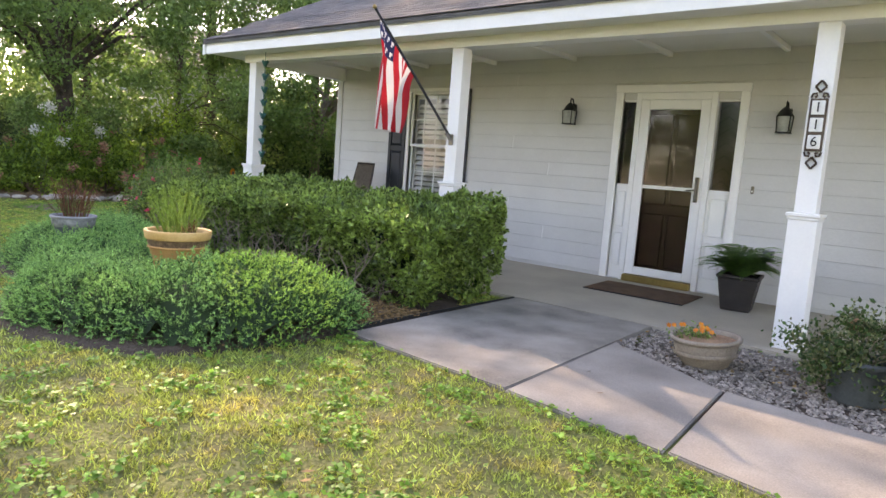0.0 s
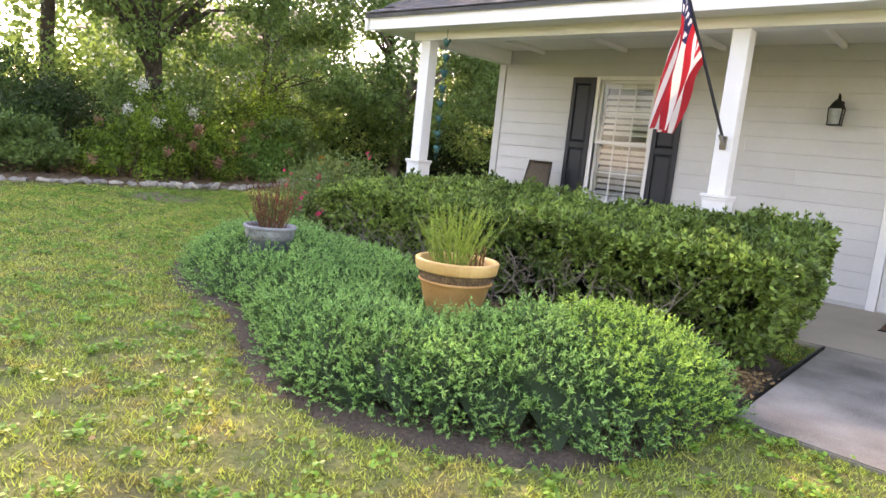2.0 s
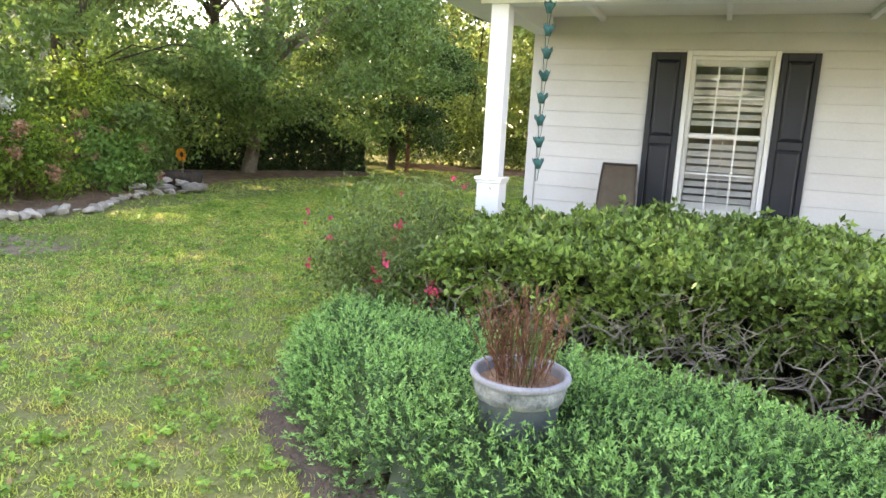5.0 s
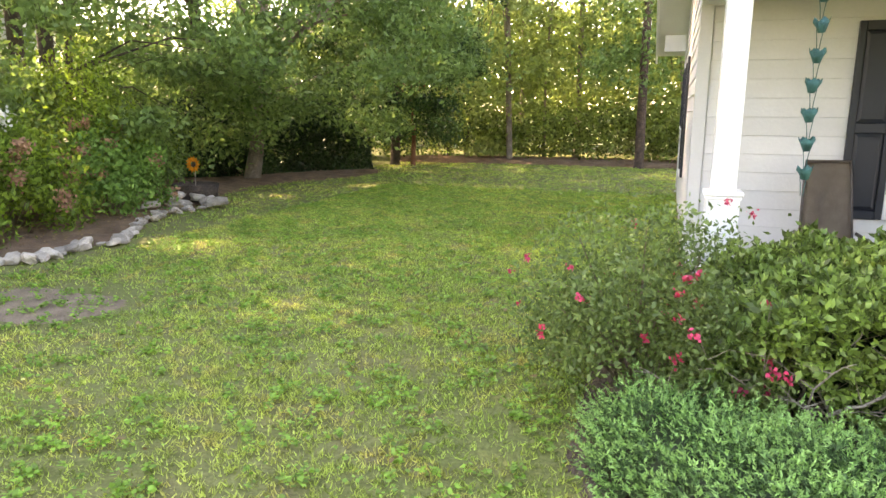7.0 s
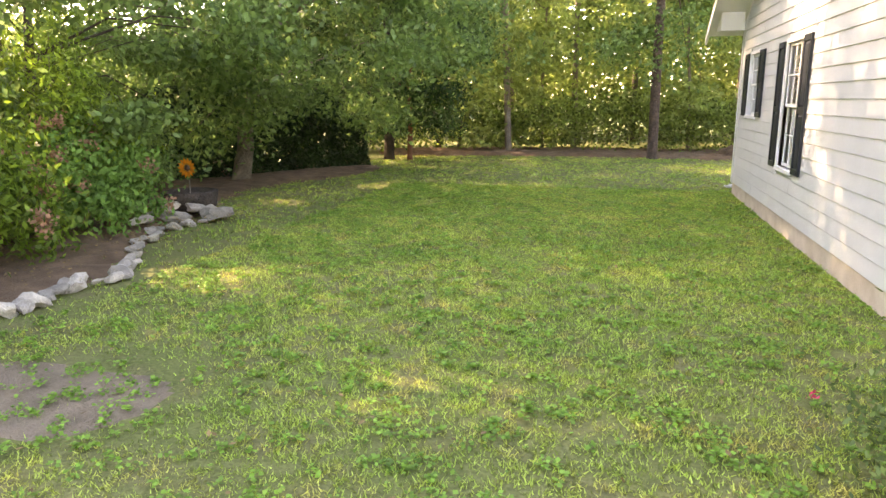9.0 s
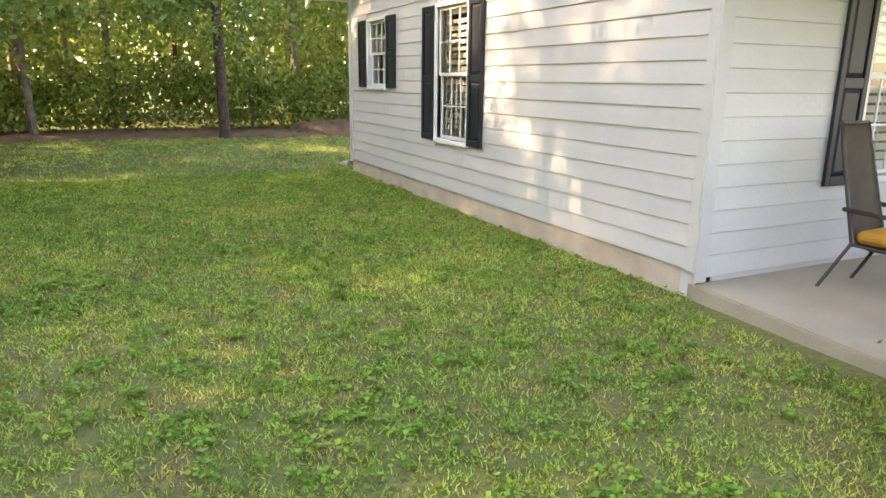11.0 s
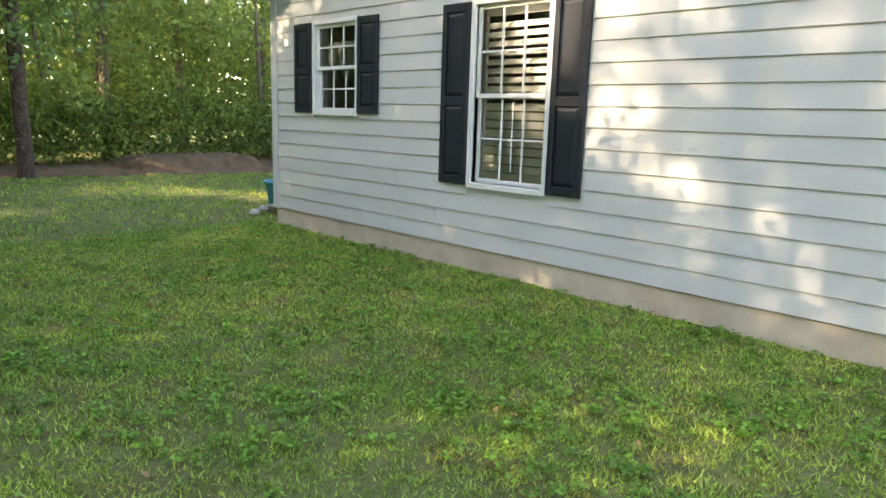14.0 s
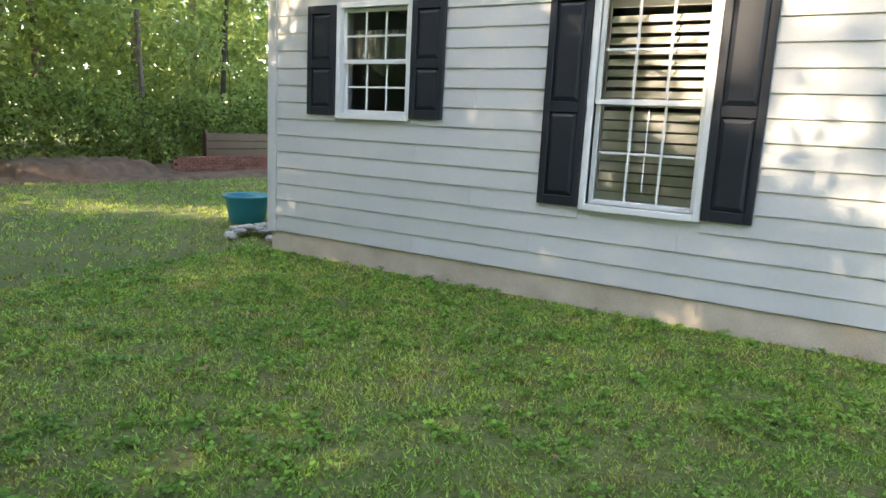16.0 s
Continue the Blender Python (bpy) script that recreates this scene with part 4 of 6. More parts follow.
def build_juniper():
    jun = thing("juniper", pose(0, 0, 0), "spreading mat of blue-green creeping juniper", "shrub")
    r = np.random.default_rng(12)
    p = np.stack([r.uniform(-0.6, 5.05, 30000), r.uniform(-6.05, -3.25, 30000)], 1)
    ins, h = juniper_height(p)
    p, h = p[ins], h[ins]
    keep = (np.hypot(p[:, 0] - 3.37, p[:, 1] + 4.70) > 0.27) & (np.hypot(p[:, 0] - 1.33, p[:, 1] + 4.72) > 0.21) & (ripple(p[:, 0], p[:, 1], 17.0, 1.5) > -0.62)
    p, h = p[keep], h[keep]
    eps = 0.05
    gx = (juniper_height(p + (eps, 0))[1] - h) / eps
    gy = (juniper_height(p + (0, eps))[1] - h) / eps
    nrm = unit(np.stack([-gx, -gy, np.ones(len(p))], 1))
    n = len(p)
    z = h * np.where(r.uniform(size=n) < 0.3, r.uniform(0.35, 1, n), 1.0)
    lean = unit(nrm + 0.45 * np.stack([ripple(p[:, 0], p[:, 1], 3, 1), ripple(p[:, 0], p[:, 1], 3, 4), np.zeros(n)], 1) + r.normal(0, 0.4, (n, 3)))
    root = np.stack([p[:, 0], p[:, 1], z], 1) - nrm * 0.045
    reach = r.uniform(0.08, 0.18, (n, 1))
    out = []
    per = 17
    for k in range(per):
        t = r.uniform(0.15, 0.75, (n, 1)) if k < 10 else r.uniform(0.75, 1.1, (n, 1))
        off = unit(np.cross(lean, r.normal(size=(n, 3))))
        c = root + lean * reach * t + off * 0.022 * (1.15 - t) * r.uniform(0.3, 1.3, (n, 1))
        out.append(leaf_quads(c, 0.029, 0.0085, along=lean * 0.9 + off * 0.9, spread=0.4, r=r))
    gold = (p[:, 0] - 4.62) ** 2 + (p[:, 1] + 4.6) ** 2 < 0.26 * (1 + 0.5 * ripple(p[:, 0], p[:, 1], 5, 2))
    polygons("foliage", np.concatenate(out[:10]), L_JUN, jun)
    tips = np.concatenate(out[10:])
    gold = np.tile(gold, per - 10)
    polygons("new_growth", tips[~gold], L_JUNTIP, jun, "light green fresh tips")
    polygons("golden_growth", tips[gold], L_GOLD, jun, "yellow-green sunny tips of the end lobe")
    q = root[(ripple(p[:, 0], p[:, 1], 4.2, 7.0) > 0.95) & (p[:, 0] > 2.2) & (r.uniform(size=n) < 0.4)]
    d = np.repeat(q, 8, axis=0) + r.normal(0, 0.03, (len(q) * 8, 3)) + np.array([0, 0, 0.06])
    polygons("dead_foliage", leaf_quads(d, 0.035, 0.01, r=r), L_DRY, jun, "rusty dead sprigs")
    # Dark sheet closes the gaps between sprigs with painted shade.
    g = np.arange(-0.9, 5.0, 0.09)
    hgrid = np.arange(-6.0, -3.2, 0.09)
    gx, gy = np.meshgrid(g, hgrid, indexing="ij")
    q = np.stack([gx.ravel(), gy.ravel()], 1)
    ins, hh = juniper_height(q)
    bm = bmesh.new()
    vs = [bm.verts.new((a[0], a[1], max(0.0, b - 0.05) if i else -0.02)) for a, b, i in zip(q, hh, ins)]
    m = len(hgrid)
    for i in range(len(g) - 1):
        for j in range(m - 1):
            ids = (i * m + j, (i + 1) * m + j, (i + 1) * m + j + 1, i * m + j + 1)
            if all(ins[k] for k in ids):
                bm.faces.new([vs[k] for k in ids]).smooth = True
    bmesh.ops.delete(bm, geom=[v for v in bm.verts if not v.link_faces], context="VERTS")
    part("thatch", bm, L_DARK, jun, "dark backing sheet with shade in its colour under the sprigs")


def build_shrub(name, label, centre, radius, height, n, leaf, mat, twigs=14, seed=1, category="shrub", flowers=0, flower_mat=None, fsize=0.05):
    """Loose rounded shrub of clumps on bending stems."""
    r = np.random.default_rng(seed)
    sh = thing(name, pose(*centre), label, category)
    k = max(8, twigs * 2)
    a, rr, t = r.uniform(0, 2 * math.pi, k), np.sqrt(r.uniform(0, 1, k)) * radius * 0.85, r.uniform(0.3, 1, k)
    top = np.sqrt(np.maximum(0.05, 1 - (rr / radius) ** 2))
    tips = np.stack([np.cos(a) * rr, np.sin(a) * rr, height * np.clip(top * t + r.normal(0, 0.06, k), 0.15, 1.05)], 1)
    which = r.integers(0, k, n)
    c = tips[which] + r.normal(0, 1, (n, 3)) * np.array([radius * 0.17, radius * 0.17, height * 0.095])
    c[:, 2] = np.abs(c[:, 2])
    polygons("leaves", leaf_quads(c, leaf, leaf * 0.45, along=np.array([0, 0, 0.5]), spread=0.8, r=r), mat, sh)
    for p in tips[:twigs]:
        b = Vector((p[0] * 0.15, p[1] * 0.15, 0))
        e = Vector(p)
        part("stem", tube(bmesh.new(), [b, b.lerp(e, 0.5) + Vector((0, 0, height * 0.08)), e], [0.012, 0.008, 0.003], 5, False), M_SHRUBTWIG, sh)
    if flowers:
        ids = r.integers(0, k, flowers)
        for q in tips[ids]:
            d = unit(q * np.array([1, 1, 0.6]) + 1e-3)
            c0 = q + d * (radius * 0.34) + r.normal(0, 0.04, 3)
            c0[2] = max(0.12, c0[2])
            m = 14 if fsize < 0.09 else 70
            cl = c0 + r.normal(0, fsize * 0.4, (m, 3))
            polygons("blossom", leaf_quads(cl, fsize * (0.8 if m == 14 else 0.4), fsize * (0.55 if m == 14 else 0.3), r=r), flower_mat, sh)
    return sh


def build_tree(name, label, base, height, crown_r, crown_z, n, leaf, leafmat, bark, trunk_r, seed, limbs=9, clumps=46, lean=(0, 0), group="", fork=0.3, flat=0.8):
    """Tapered trunk, forking limbs and an uneven crown of leaf clumps with gaps."""
    r = np.random.default_rng(seed)
    tree = thing(name, pose(*base), label, "tree", group)
    bm = bmesh.new()
    tip = Vector((lean[0], lean[1], height * 0.92))
    f = Vector((lean[0] * fork, lean[1] * fork, height * fork))
    pts = [Vector((0, 0, -0.1)), Vector((0, 0, 0.12)), f * 0.5 + Vector((r.normal(0, 0.04), r.normal(0, 0.04), 0)), f]
    for t in (0.35, 0.7, 1.0):
        pts.append(f.lerp(tip, t) + Vector((r.normal(0, 0.12), r.normal(0, 0.12), 0)))
    tube(bm, pts, [trunk_r * 1.45, trunk_r * 1.1, trunk_r * 0.95, trunk_r * 0.85, trunk_r * 0.5, trunk_r * 0.25, trunk_r * 0.06], 10)
    part("trunk", bm, bark, tree)
    cc = Vector((lean[0], lean[1], crown_z))
    ch = (height - crown_z)
    d = unit(r.normal(size=(clumps, 3)))
    rad = r.uniform(0.45, 1.0, (clumps, 1)) ** 0.6
    cl = np.array(cc) + d * rad * np.array([crown_r, crown_r, ch * flat])
    for i in range(min(clumps, limbs * (1 if group else 3))):
        e = Vector(cl[i])
        t = min(0.95, max(0.0, (e.z - f.z) / max(0.1, tip.z - f.z) * 0.55))
        s = f.lerp(tip, t * r.uniform(0.5, 1.0))
        m = s.lerp(e, 0.5) + Vector((r.normal(0, 0.15), r.normal(0, 0.15), 0.1 * crown_r))
        r0 = trunk_r * (0.34 if i < limbs else 0.12)
        part("limb", tube(bmesh.new(), [s, m, e], [r0, r0 * 0.55, r0 * 0.15], 6, False), bark, tree)
    w = r.uniform(0.5, 1.5, clumps)
    which = r.choice(clumps, n, p=w / w.sum())
    sig = crown_r * (0.14 if group else 0.075) * r.uniform(0.7, 1.4, (clumps, 1))
    c = cl[which] + r.normal(0, 1, (n, 3)) * sig[which] * np.array([1.15, 1.15, 0.6])
    c[:, 2] = np.maximum(c[:, 2], 0.25)
    polygons("crown", leaf_quads(c, leaf, leaf * 0.5, along=np.array([0, 0, -0.25]), spread=0.8, r=r), leafmat, tree)
    return tree


build_hedge()
build_juniper()
build_shrub("azalea", "loose azalea bush with a few pink blooms", (-0.32, -2.6, 0), 0.74, 1.12, 13500, 0.042, L_AZA, 40, 21, flowers=18, flower_mat=M_PINK, fsize=0.032)
build_shrub("azalea", "low azalea bush with a cluster of bright pink blooms", (0.12, -3.12, 0), 0.36, 0.74, 8000, 0.036, L_AZA, 22, 23, flowers=24, flower_mat=M_PINK, fsize=0.036)

# trees of the near garden edge
build_tree("shade_tree", "spreading shade tree with a thick dark forked trunk", (-9.9, -0.4, 0), 9.5, 4.4, 5.7, 34000, 0.135, L_TREE, M_BARK, 0.27, 31, limbs=12, clumps=84, fork=0.15, flat=0.75)
build_tree("shade_tree", "broad leafy tree with a smooth tan trunk", (-10.0, 7.7, 0), 9.0, 4.6, 4.3, 50000, 0.14, L_TREE, M_PALEBARK, 0.19, 32, limbs=12, clumps=120, fork=0.16, lean=(0.9, 0.3))
build_tree("shade_tree", "leafy tree overhanging the lawn edge", (-10.6, 2.9, 0), 9.0, 3.8, 4.2, 24000, 0.13, L_TREE, M_BARK, 0.08, 33, limbs=10, clumps=52, fork=0.22, lean=(0.6, 0))
# Two tall trees, sized and placed so their crowns dapple lawn and wall.
build_tree("shade_tree", "tall leafy tree added behind the garden bed to cast dappled shade", (-16, -4.5, 0), 15, 5.2, 9.0, 12000, 0.17, L_TREE, M_BARK, 0.2, 34, clumps=75)
build_tree("shade_tree", "tall leafy tree added behind the garden bed to cast dappled shade", (-17, 3.0, 0), 15.5, 5.2, 9.5, 15000, 0.18, L_WOOD, M_BARK, 0.22, 35, clumps=46)
build_tree("shade_tree", "tall leafy tree behind the dark hedge", (-14, 11, 0), 13.0, 5.0, 7.8, 20000, 0.17, L_TREE, M_BARK, 0.22, 36, clumps=75)
build_tree("shade_tree", "dense dark drooping tree beyond the clipped hedge", (-8.6, 13.6, 0), 11.0, 3.6, 5.2, 56000, 0.13, L_DARKTREE, M_BARK, 0.14, 38, clumps=80)
build_tree("crape_myrtle", "slender tree with a cinnamon trunk", (-7.9, 13.4, 0), 6.0, 2.6, 3.6, 14000, 0.10, L_TREE, M_REDBARK, 0.07, 37, clumps=36)
# Four trees added sunward, crowns above view, to shade wall and lawn.
build_tree("shade_tree", "tall leafy tree added behind the garden bed to cast dappled shade", (-15.5, 7.0, 0), 18.5, 5.2, 11.8, 17000, 0.18, L_TREE, M_BARK, 0.2, 39, clumps=105)
build_tree("shade_tree", "tall leafy tree added behind the garden bed to cast dappled shade", (-18.5, -2.5, 0), 18.0, 5.6, 12.0, 15000, 0.2, L_TREE, M_BARK, 0.22, 40, clumps=50)
build_tree("shade_tree", "very tall leafy tree added behind the garden to cast shade", (-20.5, 0.8, 0), 22.0, 6.0, 15.5, 15000, 0.25, L_TREE, M_BARK, 0.25, 41, clumps=46)
build_tree("shade_tree", "very tall leafy tree added behind the garden to cast shade", (-19.5, 9.5, 0), 20.5, 5.2, 14.5, 8000, 0.22, L_TREE, M_BARK, 0.24, 43, clumps=70)
# trees across the street, seen only in the panes
for i, (x, y) in enumerate([(-6, -26), (1, -24), (8, -27), (14, -23), (21, -26)]):
    build_tree("street_tree", "broad leafy tree across the street", (x, y, 0), 11, 4.6, 5.4, 9000, 0.3, L_TREE, M_BARK, 0.22, 140 + i, limbs=6, clumps=40, group="trees across the street")
# woodland along the back
r_w = np.random.default_rng(41)
for i, (x, y, h, tr) in enumerate([(-5.5, 16.6, 15, 0.10), (-3.6, 20, 16, 0.10), (-8.5, 19, 15, 0.09), (1.8, 19, 15, 0.13), (4.6, 20.5, 14, 0.12), (-11.5, 20, 15, 0.13), (7.5, 21, 14, 0.12), (-6.4, 23, 16, 0.12), (-1.5, 23.5, 16, 0.12), (3.0, 24.5, 16, 0.13), (10.5, 22, 14, 0.13), (13.5, 20, 13, 0.12), (-18, 20, 15, 0.16), (2.6, 21.5, 11, 0.07), (-7.4, 17.6, 9, 0.05), (-4.6, 18.4, 10, 0.05), (6.1, 18.6, 9, 0.07), (9.0, 19.0, 10, 0.08), (0.2, 18.0, 9, 0.05)]):
    young = h <= 11
    build_tree("woodland_tree", "slender young leafy tree in the sunlit back woods" if young else "tall leafy tree with a bare trunk in the back woods", (x, y, 0), h, 2.2 if young else 3.1, h * (0.42 if young else 0.52), 4500 if young else 6500, 0.22, L_WOOD, M_PALEBARK if i % 3 != 2 else M_BARK, tr, 50 + i, limbs=7, clumps=46, fork=0.4 if young else 0.5, lean=(float(r_w.normal(0, 0.5)), float(r_w.normal(0, 0.3))), group="trees of the back woods", flat=0.9)
build_tree("pine_tree", "pine with a dark plated trunk at the lawn edge", (-1.05, 15.1, 0), 14, 2.7, 7.6, 15000, 0.17, L_TREE, M_PINEBARK, 0.135, 51, limbs=16, clumps=60, fork=0.45, group="trees of the back woods", flat=0.85)


def thicket(name, label, boxes, n, leaf, mat, seed, category="undergrowth"):
    """A dense mass of leaves over a run of boxes (x0, x1, y0, y1, height)."""
    r = np.random.default_rng(seed)
    vol = np.array([(b[1] - b[0]) * (b[3] - b[2]) * b[4] for b in boxes])
    out = []
    for b, v in zip(boxes, vol / vol.sum()):
        k = int(n * v)
        p = np.stack([r.uniform(b[0], b[1], k), r.uniform(b[2], b[3], k), np.zeros(k)], 1)
        top = b[4] * (0.72 + 0.2 * ripple(p[:, 0], p[:, 1], 1.1, seed) + 0.2 * ripple(p[:, 0], p[:, 1], 3.3, seed + 2.0))
        p[:, 2] = top * r.uniform(0, 1, k) ** 0.6
        p[:, :2] += r.normal(0, 0.12, (k, 2))
        out.append(p)
    c = np.concatenate(out)
    return tagged(polygons(name, leaf_quads(c, leaf, leaf * 0.55, r=r), mat), label, category, kind="stuff")


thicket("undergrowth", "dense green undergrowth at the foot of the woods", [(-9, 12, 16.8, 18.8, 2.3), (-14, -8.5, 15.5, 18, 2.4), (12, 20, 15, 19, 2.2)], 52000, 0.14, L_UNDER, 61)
thicket("undergrowth", "woodland thicket far behind the trees, sun and haze in its pale leaf colour", [(-24, 22, 26, 31, 9), (-30, -26, 16, 27, 7), (18, 30, 10, 24, 8)], 56000, 0.42, L_FAR, 62)
# Lit spots among the dark shrubs come from this brighter leaf colour.
thicket("undergrowth", "tangle of tall shrubs behind the garden with sunlight in its leaf colour", [(-19, -16, -12, 1.5, 3.6), (-19, -16, 8.5, 14, 4.4)], 11000, 0.2, L_BRIGHT, 64)
thicket("undergrowth", "tall shady shrubs behind the garden", [(-16, -13.5, -12, 2.0, 4.2), (-16, -13.0, 8.0, 14, 4.8), (-15, -12, 11.5, 15.5, 4.0)], 34000, 0.17, L_TREE, 65)
thicket("undergrowth", "tall dense trees closing the view behind the garden", [(-25, -20.5, -16, 0, 7), (-25, -20.5, 0, 14, 9)], 11000, 0.36, L_TREE, 66)
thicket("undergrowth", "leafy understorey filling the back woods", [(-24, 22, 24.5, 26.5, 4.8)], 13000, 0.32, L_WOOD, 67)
thicket("undergrowth", "shady evergreen shrubs behind the garden", [(-17, -12, -9, 6, 2.3)], 26000, 0.17, L_DARK, 63)


def build_dark_hedge():
    r = np.random.default_rng(71)
    hd = thing("evergreen_hedge", Matrix(), "tall dense dark evergreen hedge behind the garden tree", "hedge")
    a, b = np.array([-12.3, 5.3]), np.array([-8.4, 11.4])
    d = unit(b - a)
    nrm = np.array([d[1], -d[0]])
    n = 42000
    t, s = r.uniform(0, 1, n), r.uniform(0, 1, n)
    w = r.uniform(0, 1.6, n)
    shell = r.uniform(size=n)
    w = np.where(shell < 0.55, np.abs(r.normal(0, 0.1, n)), w)
    z = (2.0 + 0.22 * ripple(t * 6, t * 2, 2.4, 1.0)) * np.where(shell > 0.85, 1 - np.abs(r.normal(0, 0.05, n)), s)
    p = a + (b - a) * t[:, None] - nrm * (w * 1.0)[:, None] + nrm * 0.08 * ripple(t * 9, z * 2, 1.6)[:, None]
    c = np.stack([p[:, 0], p[:, 1], z], 1)
    polygons("leaves", leaf_quads(c, 0.11, 0.06, r=r), L_DARK, hd)
    bm = bmesh.new()
    for k in range(8):
        q = a + (b - a) * (k + 0.5) / 8 - nrm * 0.7
        tube(bm, [(q[0], q[1], -0.05), (q[0] + 0.05, q[1], 0.9), (q[0], q[1] + 0.08, 1.7)], [0.05, 0.035, 0.01], 6)
    part("stems", bm, M_BARK, hd)


build_dark_hedge()
# flowering shrubs in the garden bed
for i, (x, y, rad, h, mat) in enumerate([(-8.4, -1.6, 1.0, 1.35, L_BRIGHT), (-8.9, 0.2, 1.1, 1.5, L_BRIGHT), (-8.8, 1.9, 0.9, 1.25, L_FERN), (-9.8, 3.6, 1.0, 1.5, L_TREE), (-10.2, 1.2, 1.4, 2.2, L_TREE), (-10.4, -2.2, 1.4, 2.0, L_DARK), (-8.7, -3.6, 0.9, 1.1, L_TREE), (-8.9, -5.6, 1.1, 1.3, L_DARK), (-11.2, 5.0, 1.2, 1.8, L_BRIGHT), (-10.4, -5.0, 1.4, 1.9, L_BRIGHT), (-9.2, -7.6, 1.2, 1.4, L_TREE), (-9.5, -0.9, 1.3, 2.5, L_TREE), (-9.7, 2.2, 1.2, 2.5, L_BRIGHT), (-9.9, -3.6, 1.2, 2.3, L_DARKTREE)]):
    fl = i in (0, 1, 2)
    build_shrub("hydrangea" if fl else "garden_shrub", "leafy hydrangea with dried tan flower heads" if fl else "leafy green garden shrub in the mulched bed", (x, y, 0.03), rad, h, 7500, 0.10, mat, 16, 80 + i, flowers=20 if fl else 0, flower_mat=M_DRYBLOOM, fsize=0.13)
build_shrub("snowball_bush", "leafy bush with large white snowball blooms", (-8.5, -0.9, 0.03), 0.75, 1.9, 5000, 0.09, L_BRIGHT, 14, 97, flowers=9, flower_mat=M_BLOOM, fsize=0.16)

# ---- things of the porch and front bed ----
def build_lantern(m):
    la = thing("wall_lantern", m, "black iron wall lantern with clear seeded glass", "lamp", "lanterns beside the door")
    part("back_plate", block(-0.04, 0.04, -0.018, 0, 0.08, 0.26, 0.012), M_IRON, la)
    part("arm", tube(bmesh.new(), [(0, -0.01, 0.24), (0, -0.05, 0.31), (0, -0.10, 0.32), (0, -0.11, 0.27)], 0.008, 8), M_IRON, la)
    bm = lathe([(0.0, 0.27), (0.022, 0.262), (0.05, 0.23), (0.078, 0.18), (0.082, 0.17), (0.0, 0.17)], 16)
    bmesh.ops.translate(bm, verts=bm.verts, vec=(0, -0.11, 0))
    part("hood", bm, M_IRON, la)
    bm = bmesh.new()
    for sx in (-1, 1):
        for sy in (-1, 1):
            tube(bm, [(sx * 0.055, -0.11 + sy * 0.055, 0.005), (sx * 0.065, -0.11 + sy * 0.065, 0.172)], 0.006, 5)
    block(-0.066, 0.066, -0.176, -0.044, 0.0, 0.012, 0.003, bm)
    part("cage", bm, M_IRON, la)
    part("glass", lathe([(0.07, 0.014), (0.082, 0.168)], 4, wobble=0), M_LAMPGLASS, la, "seeded clear glass").matrix_basis = pose(0, -0.11, 0, 0, 0, 45)
    part("finial", tube(bmesh.new(), [(0, -0.11, 0.26), (0, -0.11, 0.3), (0, -0.11, 0.33)], [0.01, 0.006, 0.001], 8), M_IRON, la)


build_lantern(pose(4.41, -0.02, 1.95))
build_lantern(pose(6.88, -0.02, 1.9))


def build_number_plaque():
    pl = thing("house_number_plaque", pose(7.50, -1.822, 1.83), "ornate dark metal plaque with three white number tiles", "house number")
    part("frame", block(-0.062, 0.062, -0.014, 0, -0.2, 0.2, 0.006), M_PLAQUE, pl)
    for i, ch in enumerate("116"):
        z = 0.13 - 0.13 * i
        tile = part("tile", block(-0.046, 0.046, -0.022, -0.012, z - 0.053, z + 0.053, 0.004), M_TILE, pl)
        cu = bpy.data.curves.new("numeral", "FONT")
        cu.body, cu.size, cu.align_x, cu.align_y, cu.extrude = ch, 0.105, "CENTER", "CENTER", 0.002
        cu.materials.append(M_IRON)
        t = new("numeral", cu)
        t.parent = tile
        t.matrix_basis = pose(0, -0.0255, z, 90)
    for s in (1, -1):
        bm = bmesh.new()
        for k in (-1, 1):
            tube(bm, [(k * 0.06, -0.008, s * 0.205), (k * 0.05, -0.008, s * 0.235), (k * 0.025, -0.008, s * 0.24), (k * 0.02, -0.008, s * 0.215), (k * 0.035, -0.008, s * 0.21)], 0.009, 6)
        for a, b in (((0, 0.245), (0.038, 0.29)), ((0.038, 0.29), (0, 0.335)), ((0, 0.335), (-0.038, 0.29)), ((-0.038, 0.29), (0, 0.245))):
            tube(bm, [(a[0], -0.008, s * a[1]), (b[0], -0.008, s * b[1])], 0.009, 6)
        part("scroll_finial", bm, M_PLAQUE, pl, "scrolled open diamond end")


build_number_plaque()


